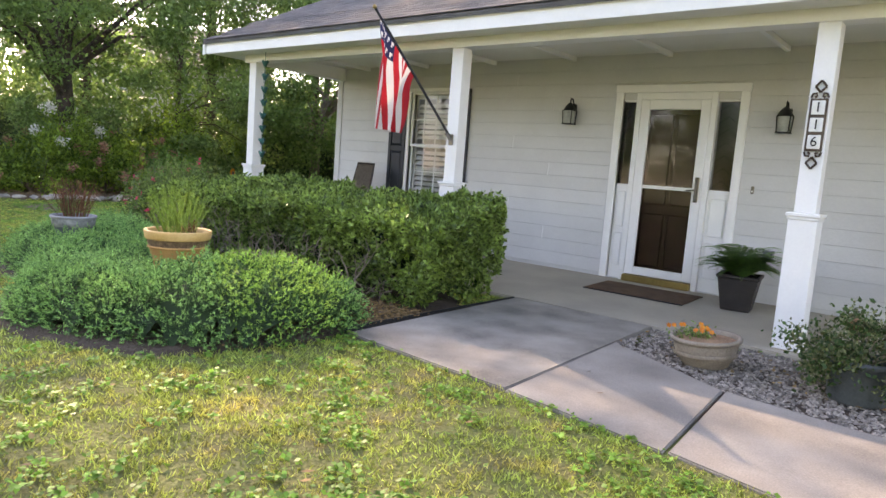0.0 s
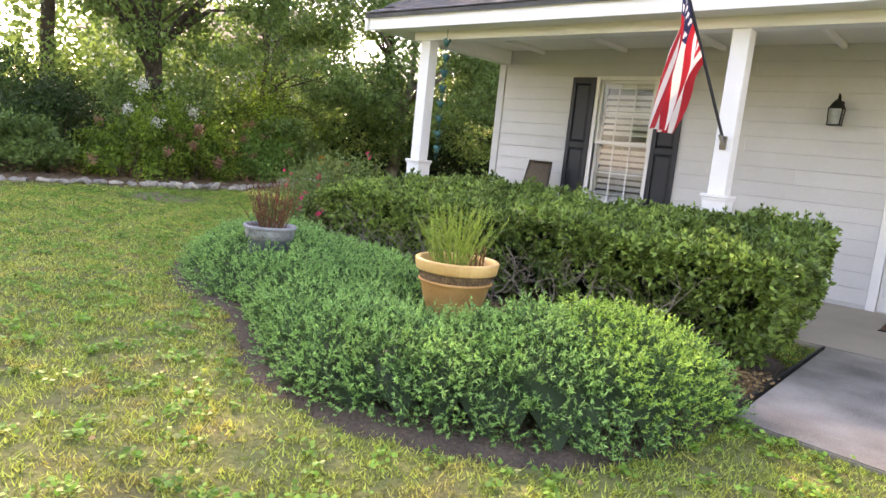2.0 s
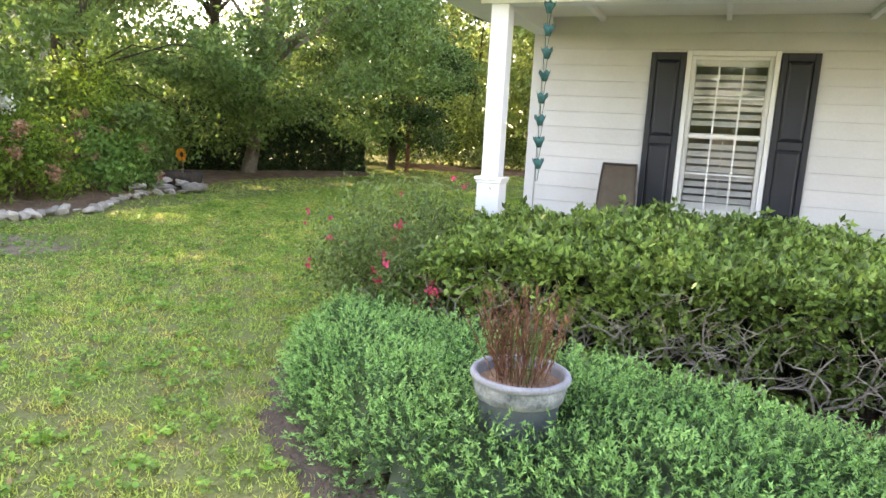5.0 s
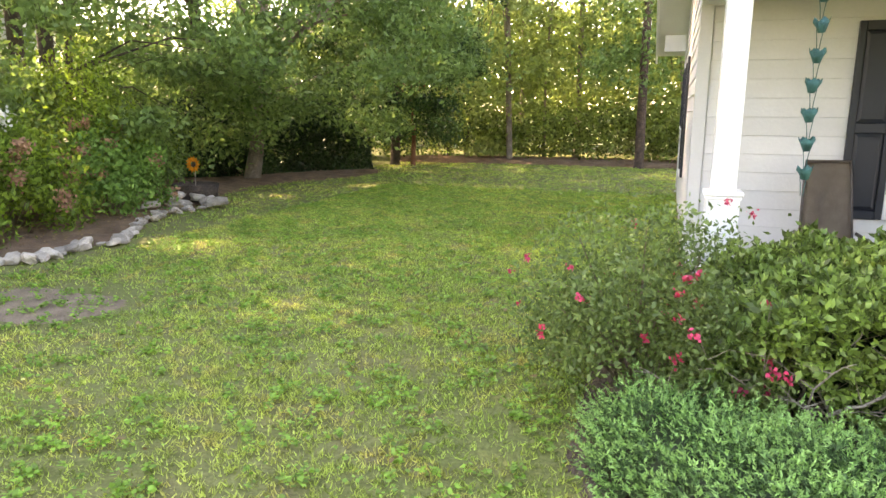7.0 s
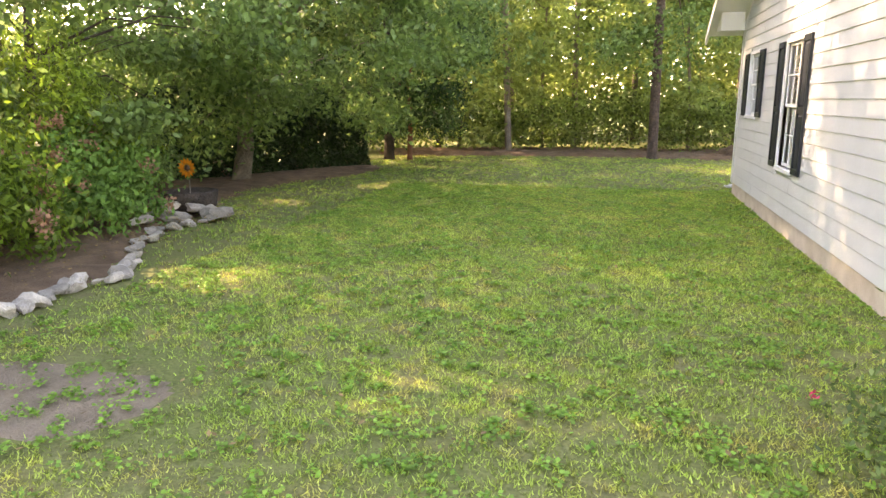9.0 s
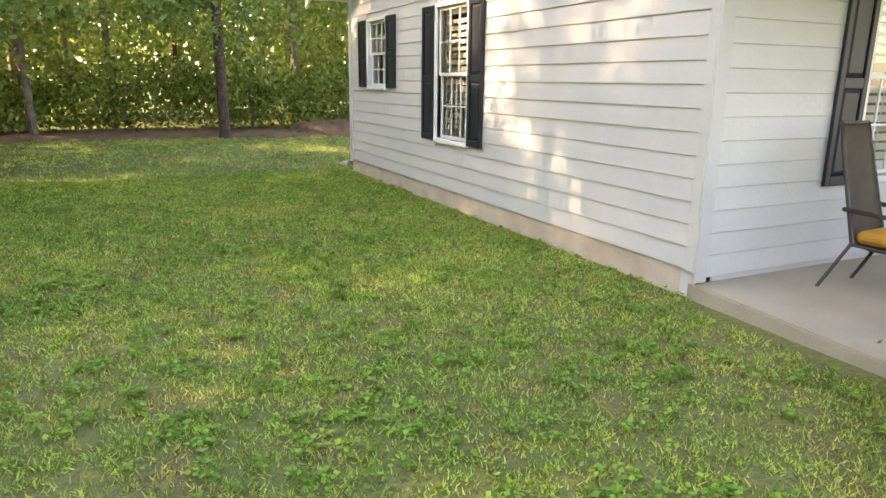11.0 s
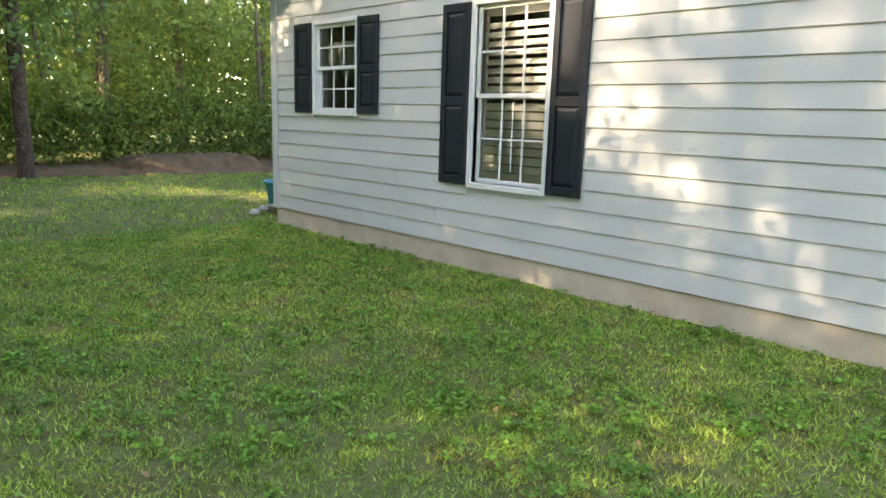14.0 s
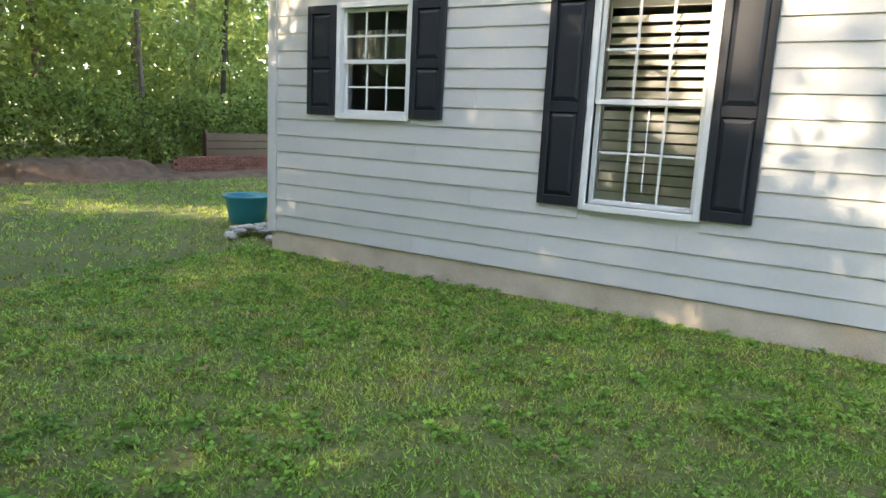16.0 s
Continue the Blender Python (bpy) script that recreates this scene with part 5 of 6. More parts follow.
def build_flag():
    fl = thing("flag_on_pole", pose(3.92, -1.82, 1.6), "striped flag hanging in folds from an angled black pole", "flag")
    base, tip = Vector((0, -0.02, 0.03)), Vector((-0.07, -1.22, 1.16))
    part("bracket", tube(block(-0.03, 0.03, -0.02, 0, -0.05, 0.07, 0.006), [(0, -0.01, 0.0), (-0.012, -0.08, 0.075)], 0.02, 8), M_HANDLE, fl, "grey metal pole bracket")
    part("pole", tube(bmesh.new(), [base, tip], 0.0135, 10), M_IRON, fl)
    part("pole_tip", lathe([(0.0, -0.02), (0.02, -0.01), (0.022, 0.01), (0.0, 0.03)], 10), M_BRASS, fl).matrix_basis = Matrix.Translation(tip)
    bm = bmesh.new()
    ns, nr = 52, 40
    grid = []
    for i in range(ns + 1):
        s = i / ns
        row = []
        hang = tip.lerp(base, 0.03 + 0.46 * s)
        drop = 1.08 - 0.5 * s
        for j in range(nr + 1):
            q = j / nr
            pinch = 1 - 0.3 * q ** 0.6
            mid = tip.lerp(base, 0.2) - hang
            fold = 0.06 * math.sin(s * 12 + 3.0 * q) * min(1, q * 3)
            sway = Vector((-0.2 * q + fold, 0.2 * q + 0.025 * math.cos(s * 11), 0))
            p = hang + Vector((mid.x, mid.y, 0)) * (1 - pinch) + sway - Vector((0.06 * q * s, 0, drop * q ** 0.95))
            row.append(bm.verts.new(p))
        grid.append(row)
    for i in range(ns):
        for j in range(nr):
            f = bm.faces.new((grid[i][j], grid[i + 1][j], grid[i + 1][j + 1], grid[i][j + 1]))
            f.smooth = True
            stripe = int(i / ns * 13)
            f.material_index = stripe % 2
            if stripe < 6 and j < nr * 0.2:
                f.material_index = 2
                if i % 4 in (1, 2) and j % 4 in (1, 2) and not (i % 4 == 2 and j % 4 == 2):
                    f.material_index = 1
    part("cloth", bm, (M_RED, M_WHITE, M_NAVY), fl, "red and white stripes with a navy starred corner")


build_flag()


def build_rain_chain():
    rc = thing("rain_chain", pose(0.6, -1.93, 0), "verdigris copper rain chain of small cups under the eave", "rain chain")
    z = 2.55
    part("link", tube(bmesh.new(), [(0, 0, 2.7), (0, 0, 2.5)], 0.004, 5), M_VERDI, rc)
    k = 0
    while z > 1.15:
        bm = lathe([(0.0, -0.05), (0.02, -0.048), (0.034, -0.01), (0.05, 0.03), (0.046, 0.03), (0.03, -0.005), (0.015, -0.03)], 10)
        for v in bm.verts:
            if v.co.z > 0.02:
                v.co.z += 0.014 * math.cos(5 * math.atan2(v.co.y, v.co.x))
        part("cup", bm, M_VERDI, rc).matrix_basis = pose(0.008 * math.sin(k), 0, z, 4 * math.sin(k * 2), 5 * math.cos(k), 30 * k)
        bm = bmesh.new()
        for sx in (-0.02, 0.02):
            tube(bm, [(sx, 0, z - 0.03), (sx * 0.6, 0, z - 0.085), (sx * 0.3, 0, z - 0.15)], 0.003, 4)
        part("link", bm, M_VERDI, rc)
        z -= 0.178
        k += 1


build_rain_chain()


def build_chair(m, sling, label, cushion):
    ch = thing("patio_chair", m, label, "chair", "chairs on the porch")
    for sx in (-1, 1):
        part("side_frame", tube(bmesh.new(), [(sx * 0.25, -0.42, 0.0), (sx * 0.25, -0.40, 0.36), (sx * 0.235, 0.02, 0.36), (sx * 0.2, 0.2, 1.02), (sx * 0.185, 0.24, 1.18)], 0.014, 8), M_CHAIR, ch)
        part("rear_leg", tube(bmesh.new(), [(sx * 0.25, 0.22, 0.0), (sx * 0.24, 0.02, 0.37)], 0.013, 8), M_CHAIR, ch)
        part("armrest", tube(bmesh.new(), [(sx * 0.26, -0.40, 0.34), (sx * 0.275, -0.38, 0.58), (sx * 0.265, 0.1, 0.6)], 0.016, 8), M_CHAIR, ch)
    part("crossbar", tube(bmesh.new(), [(-0.185, 0.235, 1.17), (0.185, 0.235, 1.17)], 0.013, 8), M_CHAIR, ch)

    def cloth(name, pts, wid, mat):
        bm = bmesh.new()
        rows = []
        for i, (y, z) in enumerate(pts):
            w = wid[0] + (wid[1] - wid[0]) * i / (len(pts) - 1)
            rows.append([bm.verts.new((w * (k / 4 - 1), y + 0.02 * (1 - (k / 4 - 1) ** 2), z)) for k in range(9)])
        for a, b in zip(rows, rows[1:]):
            for k in range(8):
                bm.faces.new((a[k], a[k + 1], b[k + 1], b[k])).smooth = True
        bmesh.ops.solidify(bm, geom=bm.faces[:], thickness=0.008)
        part(name, bm, mat, ch)
    cloth("backrest", [(0.01, 0.38), (0.05, 0.5), (0.1, 0.7), (0.16, 0.9), (0.21, 1.1), (0.23, 1.17)], (0.225, 0.18), sling)
    cloth("seat", [(-0.4, 0.365), (-0.25, 0.345), (-0.1, 0.34), (0.02, 0.37)], (0.235, 0.23), sling)
    if cushion:
        part("cushion", block(-0.21, 0.21, -0.4, 0.02, 0.375, 0.46, 0.03), M_CUSHION, ch, "orange seat cushion")


build_chair(pose(1.07, -0.56, 0.085, 0, 0, 4) @ Matrix.Diagonal((0.88, 1, 1.02, 1)), M_SLING, "taupe sling patio chair with an orange seat cushion", True)
build_chair(pose(8.42, -0.72, 0.08, 0, 0, -12), M_BROWNSLING, "dark brown woven patio chair against the porch wall", False)

mat_ob = thing("doormat", pose(5.78, -0.6, 0.1, 2), "worn brown coir doormat before the front door", "doormat")
part("mat_body", block(-0.55, 0.55, -0.3, 0.3, 0, 0.016, 0.006), M_MAT, mat_ob)
part("border", block(-0.56, 0.56, -0.31, -0.3, 0, 0.013, 0.003), M_BLACKPOT, mat_ob)
part("border", block(-0.56, 0.56, 0.3, 0.31, 0, 0.013, 0.003), M_BLACKPOT, mat_ob)
bell = thing("doorbell", pose(6.63, -0.02, 1.3), "small bronze doorbell on the siding", "doorbell")
part("body", block(-0.016, 0.016, -0.016, 0, -0.035, 0.045, 0.005), M_HANDLE, bell)
part("button", block(-0.008, 0.008, -0.02, -0.015, -0.02, 0.0, 0.003), M_TILE, bell)
box_ob = thing("outdoor_outlet", pose(6.87, -0.02, 0.63), "grey weatherproof outlet box on the siding", "outlet")
part("body", block(-0.055, 0.055, -0.03, 0, -0.05, 0.06, 0.006), M_GREYRIM, box_ob)
part("cover", block(-0.045, 0.045, -0.045, -0.03, -0.04, 0.05, 0.006), M_GREYPOT, box_ob)


def build_fern():
    r = np.random.default_rng(201)
    pot = thing("potted_fern", pose(6.76, -0.56, 0.1, 0, 0, 8), "green fern in a square dark tapered pot by the door", "potted plant")
    bm = bmesh.new()
    prof = [(0.135, 0.0), (0.185, 0.325), (0.2, 0.325), (0.2, 0.36), (0.175, 0.36), (0.165, 0.31)]
    rings = [[bm.verts.new((x * w, y * w, z)) for x, y in ((-1, -1), (1, -1), (1, 1), (-1, 1))] for w, z in prof]
    bm.faces.new(rings[0][::-1])
    for a, b in zip(rings, rings[1:]):
        for i in range(4):
            bm.faces.new((a[i], a[(i + 1) % 4], b[(i + 1) % 4], b[i]))
    bmesh.ops.bevel(bm, geom=bm.edges[:], offset=0.006, segments=1, affect="EDGES")
    part("pot", bm, M_BLACKPOT, pot)
    part("soil", block(-0.163, 0.163, -0.163, 0.163, 0.27, 0.315, 0), M_SOIL, pot)
    quads = []
    for k in range(120):
        a, reach, up = r.uniform(0, 6.28), r.uniform(0.2, 0.46), r.uniform(0.16, 0.46)
        t = np.linspace(0.08, 1, 22)[:, None]
        d = np.array([math.cos(a), math.sin(a), 0])
        c = np.array([0, 0, 0.31]) + d * reach * t + np.array([0, 0, 1.0]) * (up * t * 1.9 - (up * 1.0 + 0.12) * t ** 2.2)
        side = np.array([-d[1], d[0], 0])
        for s in (-1, 1):
            w = 0.06 * np.sin(np.pi * (0.12 + 0.85 * t))
            tipp = c + side * s * w + d * 0.012
            q = d * 0.027
            quads.append(np.stack([c - q, c + (tipp - c) * 0.5 - q * 1.2, tipp, c + (tipp - c) * 0.5 + q * 1.2], 1))
    polygons("fronds", np.concatenate(quads), L_FERN, pot)


build_fern()


def shoots(n, r0, r1, h, spread, seed, width=0.006, per=9, needle=0.05):
    """Upright feathery shoots: thin stems with short leaflets."""
    r = np.random.default_rng(seed)
    out = []
    for _ in range(n):
        a, rad = r.uniform(0, 6.28), math.sqrt(r.uniform(0, 1)) * r0
        b = np.array([math.cos(a) * rad, math.sin(a) * rad, 0])
        top = b * (r1 / r0) + r.normal(0, spread, 3) * np.array([1, 1, 0]) + np.array([0, 0, h * r.uniform(0.55, 1.05)])
        side = unit(np.cross(top - b, r.normal(size=3))) * width / 2
        out.append(np.stack([b - side, b + side, top + side * 0.3, top - side * 0.3])[None])
        t = r.uniform(0.25, 1.0, (per, 1))
        out.append(leaf_quads(b + (top - b) * t, needle, needle * 0.16, along=unit(top - b) * 1.2, spread=0.5, r=r))
    return np.concatenate(out)


def build_terracotta():
    pot = thing("terracotta_pot", pose(3.36, -4.69, 0.15) @ Matrix.Scale(0.86, 4), "large ochre terracotta pot of feathery green shoots among juniper", "potted plant")
    part("plinth", block(-0.22, 0.26, -0.2, 0.2, -0.18, 0.055, 0.012), M_FOUND, pot, "square grey paving stone")
    part("body", lathe([(0.0, 0.056), (0.165, 0.056), (0.18, 0.07), (0.235, 0.25), (0.262, 0.36), (0.268, 0.372)], 40), M_TERRA, pot)
    part("lower_ring", lathe([(0.262, 0.362), (0.278, 0.366), (0.281, 0.376), (0.272, 0.386)], 40), M_TERRA, pot)
    part("band", lathe([(0.270, 0.384), (0.278, 0.41), (0.285, 0.452)], 40), M_TERRAB, pot, "rough stippled brown band")
    part("rim", lathe([(0.285, 0.45), (0.300, 0.451), (0.305, 0.458), (0.317, 0.524), (0.314, 0.534), (0.306, 0.538), (0.284, 0.536), (0.274, 0.528), (0.266, 0.49), (0.255, 0.44)], 40), M_TERRARIM, pot, "paler yellow-ochre rolled rim")
    part("soil", lathe([(0.0, 0.452), (0.15, 0.447), (0.258, 0.44)], 24), M_SOIL, pot)
    ob = polygons("green_growth", shoots(100, 0.15, 0.30, 0.50, 0.06, 301, per=24), L_REED, pot)
    ob.matrix_basis = pose(-0.02, 0, 0.44)
    ob = polygons("dry_stem", shoots(18, 0.045, 0.06, 0.22, 0.02, 302, per=14, needle=0.035), L_DRY, pot, "withered red-brown stem")
    ob.matrix_basis = pose(0.17, 0.02, 0.44)


def build_grey_pot():
    pot = thing("grey_pot", pose(1.31, -4.70, 0.03) @ Matrix.Diagonal((0.92, 0.92, 1.03, 1)), "weathered grey round pot of dry reddish stems among juniper", "potted plant")
    part("body", lathe([(0.0, 0.05), (0.16, 0.05), (0.17, 0.1), (0.195, 0.38)], 36), M_GREYPOT, pot)
    part("band", lathe([(0.194, 0.37), (0.212, 0.378), (0.222, 0.42), (0.225, 0.455)], 36), M_GREYBAND, pot, "bleached streaky band")
    part("rim", lathe([(0.225, 0.452), (0.238, 0.458), (0.24, 0.475), (0.232, 0.484), (0.212, 0.482), (0.205, 0.46), (0.2, 0.42)], 36), M_GREYRIM, pot, "bleached lavender-grey rim")
    part("soil", lathe([(0.0, 0.44), (0.12, 0.435), (0.204, 0.43)], 24), M_MULCH, pot)
    ob = polygons("dry_growth", shoots(110, 0.13, 0.22, 0.40, 0.05, 311, width=0.006, per=14, needle=0.045), L_DRY, pot)
    ob.matrix_basis = pose(0, 0, 0.43)
    ob = polygons("green_growth", shoots(16, 0.10, 0.16, 0.30, 0.03, 312, per=8), L_AZA, pot)
    ob.matrix_basis = pose(0.02, 0, 0.43)


build_terracotta()
build_grey_pot()


def build_bowl():
    r = np.random.default_rng(321)
    b = thing("bowl_planter", pose(7.18, -2.76, 0.02, 3, -4) @ Matrix.Scale(0.92, 4), "squat beige banded planter with small orange flowers on gravel", "planter")
    part("bowl", lathe([(0.0, 0.0), (0.15, 0.0), (0.165, 0.015), (0.22, 0.10), (0.243, 0.19), (0.236, 0.2), (0.24, 0.215)], 36), M_PLANTER, b)
    part("groove_band", lathe([(0.225, 0.095), (0.237, 0.105), (0.242, 0.125), (0.238, 0.135)], 36), M_PLANTER, b)
    part("rim", lathe([(0.24, 0.205), (0.262, 0.212), (0.266, 0.232), (0.255, 0.245), (0.236, 0.24), (0.23, 0.2)], 36), M_PLANTER, b)
    part("mulch", lathe([(0.0, 0.225), (0.12, 0.222), (0.235, 0.205)], 24), M_MULCH, b)
    c = np.array([-0.08, 0.0, 0.25]) + r.normal(0, 1, (260, 3)) * np.array([0.075, 0.05, 0.03])
    polygons("leaves", leaf_quads(c, 0.035, 0.014, r=r), L_HEDGE, b)
    for k in range(13):
        q = np.array([-0.08 + r.normal(0, 0.085), r.normal(0, 0.05), 0.275 + r.uniform(0, 0.045)])
        n_ = unit(np.array([r.normal(0, 0.4), -0.8, 0.7]))
        e1 = unit(np.cross(n_, np.array([0.3, 0.2, 1.0])))
        e2 = np.cross(n_, e1)
        pet = []
        for a in np.arange(6) * math.pi / 3:
            d, s_ = e1 * math.cos(a) + e2 * math.sin(a), -e1 * math.sin(a) + e2 * math.cos(a)
            pet.append(np.stack([q, q + d * 0.012 + s_ * 0.008, q + d * 0.024, q + d * 0.012 - s_ * 0.008]))
        fl = polygons("flower", np.array(pet), M_ORANGE, b)
    bm = bmesh.new()


build_bowl()


def build_variegated():
    r = np.random.default_rng(331)
    p = thing("potted_shrub", pose(8.12, -2.78, 0.02) @ Matrix.Scale(0.88, 4), "straggly cream and green plant in a dark grey pot", "potted plant")
    part("pot", lathe([(0.0, 0.0), (0.17, 0.0), (0.19, 0.03), (0.215, 0.28), (0.235, 0.29), (0.235, 0.33), (0.21, 0.33), (0.2, 0.27), (0.0, 0.26)], 32), M_GREYPOT, p)
    tips = np.array([0, 0, 0.40]) + unit(r.normal(size=(34, 3))) * r.uniform(0.2, 0.55, (34, 1)) * np.array([1.1, 0.9, 0.55])
    c = tips[r.integers(0, 34, 4200)] + r.normal(0, 0.06, (4200, 3))
    polygons("leaves", leaf_quads(c, 0.034, 0.02, along=np.array([0, 0, 0.3]), r=r), L_VAR, p)
    c = tips[r.integers(0, 34, 2200)] + r.normal(0, 0.07, (2200, 3))
    polygons("dark_leaves", leaf_quads(c, 0.045, 0.026, r=r), L_DARKTREE, p)
    bm = bmesh.new()
    for t in tips:
        e = Vector(t)
        tube(bm, [(0, 0, 0.26), Vector((0, 0, 0.3)).lerp(e, 0.5) + Vector((0, 0, 0.04)), e], [0.006, 0.005, 0.002], 4, False)
    part("stems", bm, M_TWIG, p)
    for t in tips[:11]:
        polygons("dead_leaf", leaf_quads(t + r.normal(0, 0.02, (6, 3)), 0.06, 0.035, r=r), M_DRYBLOOM, p)


build_variegated()


# ---- stones ----
def stone_mesh(name, seed, mat, flat=0.6):
    r = np.random.default_rng(seed)
    bm = bmesh.new()
    bmesh.ops.create_icosphere(bm, subdivisions=2, radius=0.5)
    for v in bm.verts:
        n = noise.noise(v.co * 2.2 + Vector((seed * 3.1, 0, 0)))
        v.co *= 1 + 0.75 * n
        v.co.z *= flat
        v.co.x = max(-0.46, min(0.46, v.co.x))
        v.co.y = max(-0.42, min(0.42, v.co.y))
    me = bpy.data.meshes.new(name)
    bm.to_mesh(me)
    bm.free()
    me.materials.append(mat)
    return me


def build_border():
    r = np.random.default_rng(401)
    shapes = [stone_mesh("border_stone", k, M_STONE) for k in range(7)]
    line = [Vector((*p, 0)) for p in [(-7.2, -8.0), (-7.25, -4), (-7.0, -1.5), (-6.8, 0.0), (-7.3, 0.8), (-7.75, 1.6), (-7.95, 2.4), (-7.6, 2.85)]]
    pts = []
    for a, b in zip(line, line[1:]):
        n = max(1, int((b - a).length / 0.135))
        pts += [a.lerp(b, i / n) for i in range(n)]
    for k, p in enumerate(pts):
        s = r.uniform(0.11, 0.24)
        ob = new("border_stone", shapes[k % 7])
        ob.matrix_basis = Matrix.LocRotScale((p.x + r.normal(0, 0.07), p.y + r.normal(0, 0.03), 0.05), Euler((r.normal(0, 0.3), r.normal(0, 0.3), r.uniform(0, 6.28))), (s * 1.15, s * 0.85, s * r.uniform(0.6, 0.95)))
        tagged(ob, "pale rough stone edging the garden bed", "stone", "stones along the garden bed")
    for k, (x, y, z, s) in enumerate([(-8.15, 2.75, 0.1, 0.5), (-7.70, 3.10, 0.12, 0.55), (-8.10, 3.20, 0.16, 0.4), (-8.30, 2.25, 0.13, 0.35), (-8.40, 3.05, 0.2, 0.4), (-8.10, 3.50, 0.1, 0.38), (-8.60, 2.75, 0.15, 0.38), (-8.40, 3.95, 0.1, 0.35)]):
        ob = new("border_stone", shapes[(k * 3) % 7])
        ob.matrix_basis = Matrix.LocRotScale((x, y, z), Euler((0, 0, k * 1.3)), (s, s * 0.7, s * 0.55))
        tagged(ob, "large pale stone stacked at the bed corner", "stone", "stones along the garden bed")
    st = thing("garden_planter", pose(-8.45, 3.6, 0.05), "dark round wooden tub with an orange daisy ornament", "planter")
    part("tub", lathe([(0.0, 0.0), (0.36, 0.0), (0.42, 0.3), (0.38, 0.31), (0.35, 0.24), (0, 0.23)], 24), M_BARK, st)
    part("stalk", tube(bmesh.new(), [(0, 0, 0.2), (0.01, 0, 0.62)], 0.008, 6), M_TWIG, st)
    pet = []
    for a in np.arange(14) * 2 * math.pi / 14:
        d, s_ = np.array([math.cos(a), -0.15, math.sin(a)]), np.array([-math.sin(a), 0, math.cos(a)])
        c = np.array([0.01, -0.03, 0.66])
        pet.append(np.stack([c + d * 0.04, c + d * 0.1 + s_ * 0.03, c + d * 0.16, c + d * 0.1 - s_ * 0.03]))
    polygons("petals", np.array(pet), M_ORANGE, st)
    bm = lathe([(0.0, 0.02), (0.04, 0.012), (0.05, 0.0), (0, -0.01)], 14)
    part("flower_centre", bm, M_WOODDOOR, st).matrix_basis = pose(0.01, -0.04, 0.66, 90)


build_border()


def build_gravel():
    r = np.random.default_rng(411)
    p = np.stack([r.uniform(6.44, 9.5, 9000), r.uniform(-3.55, -1.97, 9000)], 1)
    p = p[inside(p, GRAVEL)[0]]
    p = p[np.hypot(p[:, 0] - 7.18, p[:, 1] + 2.76) > 0.13]
    v0 = np.array([[1, 0, 0], [-1, 0, 0], [0, 1, 0], [0, -1, 0], [0, 0, 1]], float)
    tri = np.array([[0, 2, 4], [2, 1, 4], [1, 3, 4], [3, 0, 4]])
    n = len(p)
    sc = r.uniform(0.011, 0.026, (n, 1, 1)) * np.stack([np.ones(n), r.uniform(0.6, 0.95, n), r.uniform(0.5, 0.8, n)], 1)[:, None, :]
    a = r.uniform(0, 6.28, n)
    rot = np.stack([np.stack([np.cos(a), -np.sin(a), 0 * a], 1), np.stack([np.sin(a), np.cos(a), 0 * a], 1), np.stack([0 * a, 0 * a, 1 + 0 * a], 1)], 1)
    v = np.einsum("nij,nkj->nki", rot, v0[None] * sc) + r.normal(0, 0.0025, (n, 5, 3)) + np.stack([p[:, 0], p[:, 1], np.full(n, 0.026)], 1)[:, None, :]
    me = bpy.data.meshes.new("gravel")
    faces = (tri[None] + np.arange(n)[:, None, None] * 5).reshape(-1, 3)
    me.from_pydata(v.reshape(-1, 3).tolist(), [], faces.tolist())
    me.materials.append(M_GRAVEL)
    tagged(new("gravel", me), "loose grey river gravel beside the walk", "gravel", kind="stuff")
    edge = part("bed_edging", block(5.005, 5.022, -4.27, -1.98, -0.05, 0.06, 0.004), M_IRON)
    tagged(edge, "thin dark edging strip between bed and walk", "edging", kind="structure")


build_gravel()


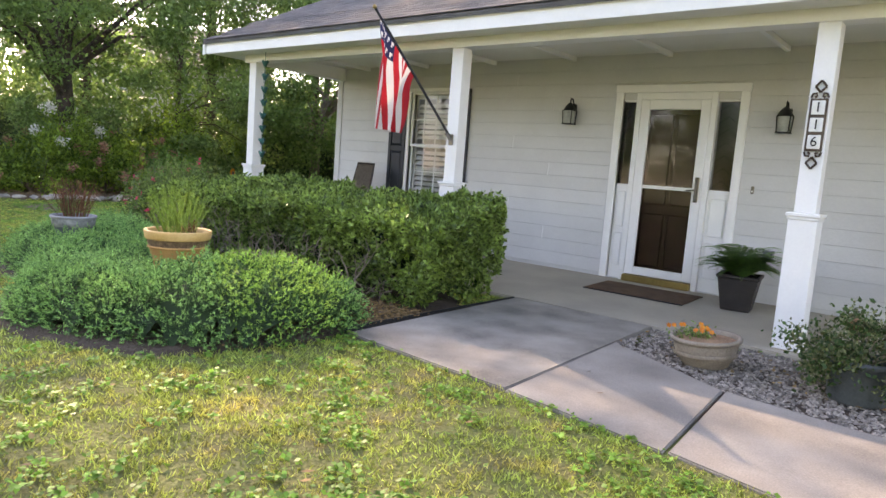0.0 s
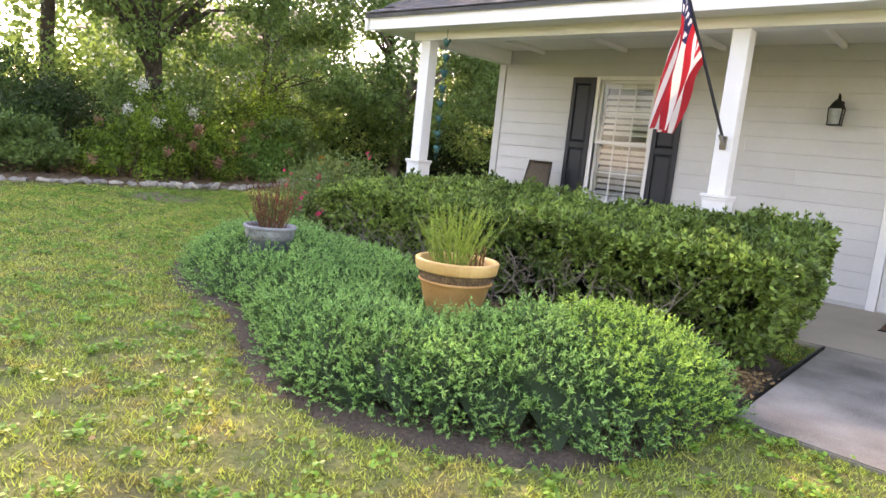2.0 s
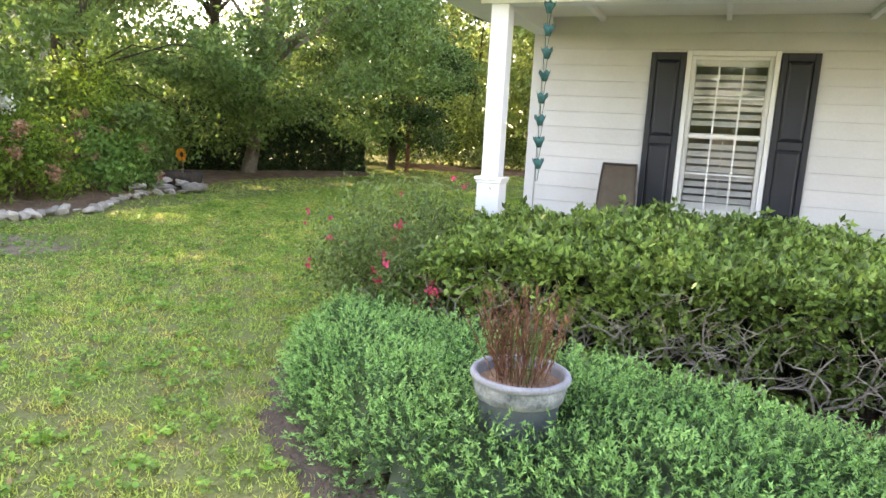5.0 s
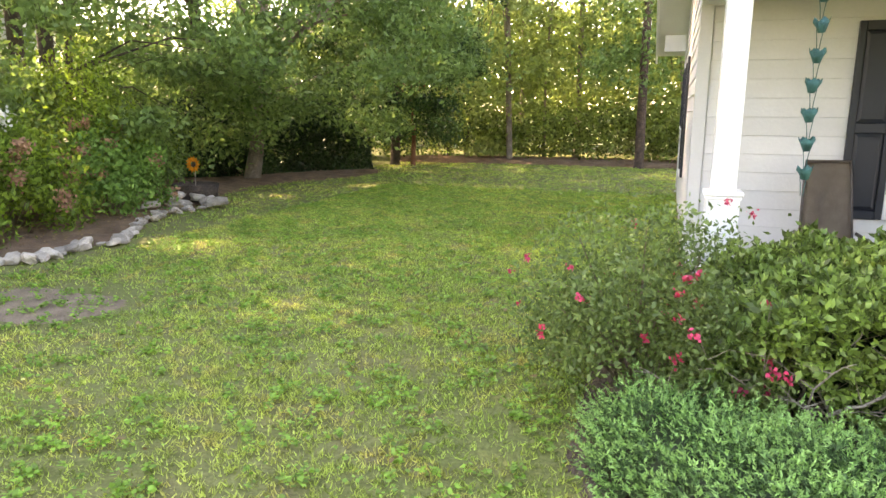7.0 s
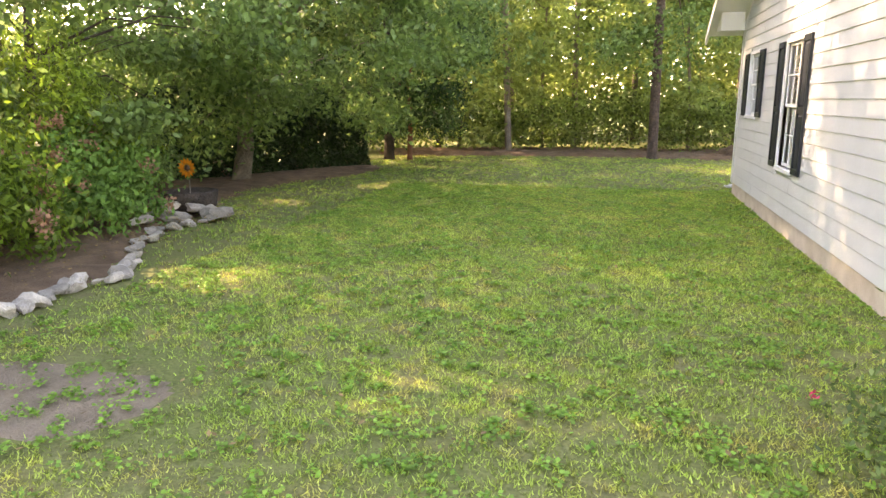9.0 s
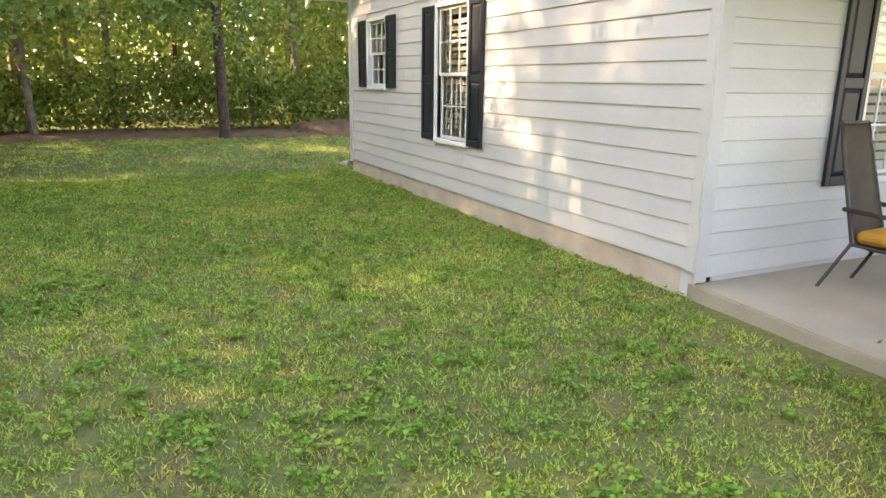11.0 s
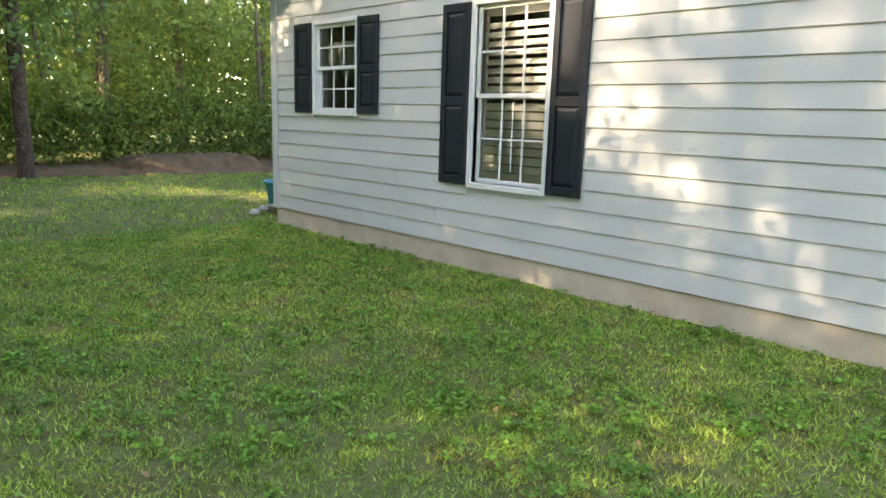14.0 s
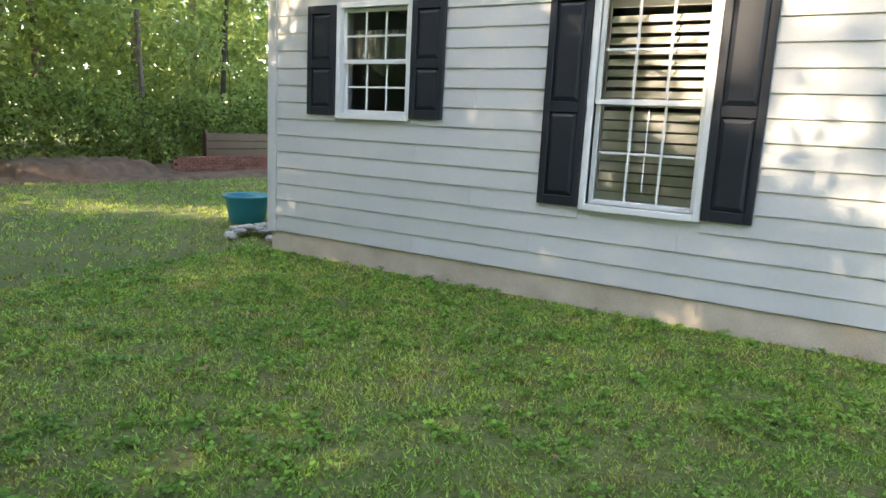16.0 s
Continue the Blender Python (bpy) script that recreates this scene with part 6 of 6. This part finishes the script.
# ---- back of the house ----
def build_back():
    r = np.random.default_rng(421)
    tub = thing("teal_planter", pose(1.0, 9.2, 0.02) @ Matrix.Scale(0.82, 4), "round teal plastic planter tub behind the house corner", "planter")
    part("body", lathe([(0.0, 0.0), (0.25, 0.0), (0.27, 0.02), (0.33, 0.38), (0.34, 0.40)], 36), M_TEAL, tub)
    part("rim", lathe([(0.335, 0.39), (0.375, 0.395), (0.38, 0.43), (0.36, 0.44), (0.335, 0.43), (0.325, 0.36)], 36), M_TEAL, tub)
    part("soil", lathe([(0.0, 0.4), (0.33, 0.37)], 24), M_SOIL, tub)
    shapes = [stone_mesh("rubble_stone", 20 + k, M_RUBBLE) for k in range(4)]
    for k in range(34):
        a = r.uniform(0, 6.28)
        ob = new("rubble_stone", shapes[k % 4])
        s = r.uniform(0.10, 0.2)
        far = r.uniform(0.0, 1.0)
        ob.matrix_basis = Matrix.LocRotScale((0.52 + math.cos(a) * far * 0.5, 8.42 + math.sin(a) * far * 0.42, 0.04 + 0.09 * (1 - far)), Euler((0, 0, a)), (s, s * 0.8, s * 0.6))
        tagged(ob, "small pale stone piled round the teal planter", "stone", "stones round the planter")
    wall = thing("raised_brick_bed", pose(6.0, 15.2, 0.02), "low red brick bed edge before the woods", "brick wall")
    me = part("brick", block(-0.1, 0.1, -0.045, 0.045, 0.0, 0.06, 0.004), M_BRICK, wall)
    data = me.data
    me.matrix_basis = pose(-1.5, 0, 0)
    for row in range(6):
        for k in range(16):
            if (row, k) != (0, 0):
                piece("brick", data, wall, pose(-1.5 + 0.21 * k + (0.1 if row % 2 else 0), 0, row * 0.068))
    box = thing("compost_bin", pose(7.5, 16.3, -0.12), "dark weathered wooden garden bin by the woods", "bin")
    for k in range(5):
        part("board", block(-1.3, 1.3, -0.02, 0.02, 0.05 + 0.2 * k, 0.235 + 0.2 * k, 0.006), M_WOODDOOR, box)
    for x in (-1.25, 1.25):
        part("post", block(x - 0.05, x + 0.05, 0.02, 0.12, -0.05, 1.1, 0.006), M_WOODDOOR, box)
    lo = np.array([(1.2, 15.0), (2.4, 14.8), (4.4, 15.4), (4.2, 16.6), (2.0, 16.9), (0.8, 16.2)])
    sheet("leaf_heap", lo, M_MULCH, 0.35, "low heap of raked brown leaves", "leaf heap", 0.15, 0.08)
    nh = thing("far_house", pose(-29, 12, 0, 0, 0, 35), "white neighbouring house with a grey roof beyond the trees", "house")
    part("wall", block(-5, 5, -4, 4, 0, 5.6, 0.02), M_SIDING, nh)
    bm = bmesh.new()
    v = [bm.verts.new(p) for p in ((-5.4, -4.4, 5.5), (5.4, -4.4, 5.5), (5.4, 0, 8.0), (-5.4, 0, 8.0), (5.4, 4.4, 5.5), (-5.4, 4.4, 5.5))]
    for f in ((0, 1, 2, 3), (3, 2, 4, 5), (0, 3, 5), (1, 4, 2), (0, 5, 4, 1)):
        bm.faces.new([v[i] for i in f])
    part("roof", bm, M_ROOFTIN, nh)
    for x in (-3, 0, 3):
        wn_ = part("window", block(x - 0.5, x + 0.5, -4.06, -4.0, 0.9, 2.3, 0.01), M_TRIM, nh)
        part("pane", block(x - 0.42, x + 0.42, -4.075, -4.055, 0.98, 2.22, 0), M_SHUTTER, wn_)


build_back()

# ---- lawn blades ----
def build_grass():
    r = np.random.default_rng(101)
    out = []
    for (x0, x1, y0, y1), dens, ln, wd in (((-6.5, 8.5, -8.2, 1.0), 4300, 0.036, 0.0085), ((-6.5, 0.0, 1.0, 8.0), 5000, 0.034, 0.009), ((-9.0, 6.0, 8.0, 17.0), 420, 0.055, 0.014), ((-9.5, -6.5, -8.2, 8.0), 600, 0.05, 0.011), ((-8, 9, -10.5, -8.2), 500, 0.05, 0.012)):
        tuft = 9
        n = int((x1 - x0) * (y1 - y0) * dens / tuft) * tuft
        p = np.repeat(np.stack([r.uniform(x0, x1, n // tuft), r.uniform(y0, y1, n // tuft)], 1), tuft, axis=0) + r.normal(0, wd * 2.6, (n, 2))
        bare = ripple(p[:, 0], p[:, 1], 2.1, 0.3) + 0.6 * ripple(p[:, 0], p[:, 1], 6.0, 2.0)
        worn = np.exp(-((p[:, 0] + 5.2) ** 2 + (p[:, 1] + 2.4) ** 2) / 0.5) * 1.6 + np.exp(-((p[:, 0] + 6.6) ** 2 / 3 + (p[:, 1] + 0.2) ** 2 / 4)) * 0.5
        keep = r.uniform(size=n) > np.clip(0.10 + np.where(p[:, 1] > -2.0, 0.16, 0.36) * bare + worn, 0.03, 0.97)
        for poly in WORN:
            ins, d = inside(p, poly)
            keep &= ~(ins & (d > 0.2 * r.uniform(0, 1, n)) & (r.uniform(size=n) < 0.62))
        keep &= ~inside(p, WALK)[0]
        for poly in (HOUSE, PORCH, GRAVEL, *SLABS):
            ins, d = inside(p, poly)
            keep &= ~(ins & (d > 0.012))
        for poly, lap in ((BED, 0.05), (GARDEN, 0.12)):
            ins, d = inside(p, poly)
            keep &= ~(ins & (d > lap * r.uniform(0, 1.6, n)))
        p, bare = p[keep], bare[keep]
        n = len(p)
        z = lawn_height(p[:, 0], p[:, 1]) - 0.006
        base = np.stack([p[:, 0], p[:, 1], z], 1)
        lean = r.normal(0, 0.7, (n, 3))
        lean[:, 2] = 1.0
        tall = ln * r.uniform(0.45, 1.25, (n, 1)) * (1 + 0.25 * ripple(p[:, 0], p[:, 1], 1.3, 4.0)[:, None])
        side = unit(np.cross(lean, r.normal(size=(n, 3)))) * wd * r.uniform(0.6, 1.3, (n, 1)) / 2
        out.append(np.stack([base - side, base + side, base + unit(lean) * tall], 1))
    tagged(polygons("grass", np.concatenate(out), M_BLADE, sides=3), "short patchy green lawn grass with straw-coloured spots", "grass", kind="stuff")
    m, per = 15000, 17
    mid = np.stack([r.uniform(-6.5, 8.5, m), r.uniform(-8.2, 8.0, m)], 1)
    p = np.repeat(mid, per, axis=0) + r.normal(0, 1, (m * per, 2)) * np.repeat(r.uniform(0.012, 0.04, m), per)[:, None]
    n = len(p)
    keep = ripple(p[:, 0], p[:, 1], 3.1, 5.0) + 0.7 * ripple(p[:, 0], p[:, 1], 9.0, 1.0) > -0.1
    for poly in (HOUSE, PORCH, WALK, BED):
        keep &= ~inside(p, poly)[0]
    p = p[keep]
    c = np.stack([p[:, 0], p[:, 1], r.uniform(0.012, 0.04, len(p))], 1)
    d = unit(r.normal(size=c.shape) * np.array([1, 1, 0.35]))
    e = unit(np.cross(d, np.array([0, 0, 1.0]) + 0.3 * r.normal(size=c.shape)))
    s = r.uniform(0.008, 0.017, (len(p), 1))
    tagged(polygons("clover", np.stack([c - d * s, c + e * s, c + d * s, c - e * s], 1), L_CLOVER), "low patches of clover and broad weeds in the lawn", "clover", kind="stuff")
    n = 700
    p = np.stack([r.uniform(-7, 7, n), r.uniform(-8, 9, n)], 1)
    keep = ~inside(p, HOUSE)[0] & ~inside(p, PORCH)[0] & ~inside(p, SLABS[0])[0]
    p = p[keep]
    c = np.stack([p[:, 0], p[:, 1], np.full(len(p), 0.035)], 1)
    d = r.normal(size=c.shape) * np.array([1, 1, 0.25])
    d = unit(d)
    e = unit(np.cross(d, np.array([0, 0, 1.0])))
    a, b = d * 0.025 * r.uniform(0.5, 1.4, (len(p), 1)), e * 0.014
    tagged(polygons("fallen_leaves", np.stack([c - a, c + b, c + a, c - b], 1), L_FALLEN), "scattered dry fallen leaves lying on the lawn", "leaves", kind="stuff")

    n = 2600
    p = np.concatenate([np.stack([r.uniform(0.2, 5.0, n), -3.4 - np.abs(r.normal(0, 0.22, n))], 1), np.stack([r.uniform(4.3, 5.03, n // 3), r.uniform(-4.2, -3.3, n // 3)], 1), np.stack([r.uniform(-9.0, -7.2, 2200), r.uniform(-8, 4, 2200)], 1), np.stack([r.uniform(6.5, 9.0, 160), r.uniform(-3.0, -2.0, 160)], 1)])
    c = np.stack([p[:, 0], p[:, 1], r.uniform(0.045, 0.07, len(p)) + np.where(p[:, 0] < -7, 0.1, 0)], 1)
    tagged(polygons("leaf_litter", leaf_quads(c, 0.045, 0.026, along=None, spread=1.0, r=r) * np.array([1, 1, 0.45]) + np.array([0, 0, 0.028]), L_FALLEN), "brown dry leaf litter lying on the planting beds", "leaves", kind="stuff")


build_grass()
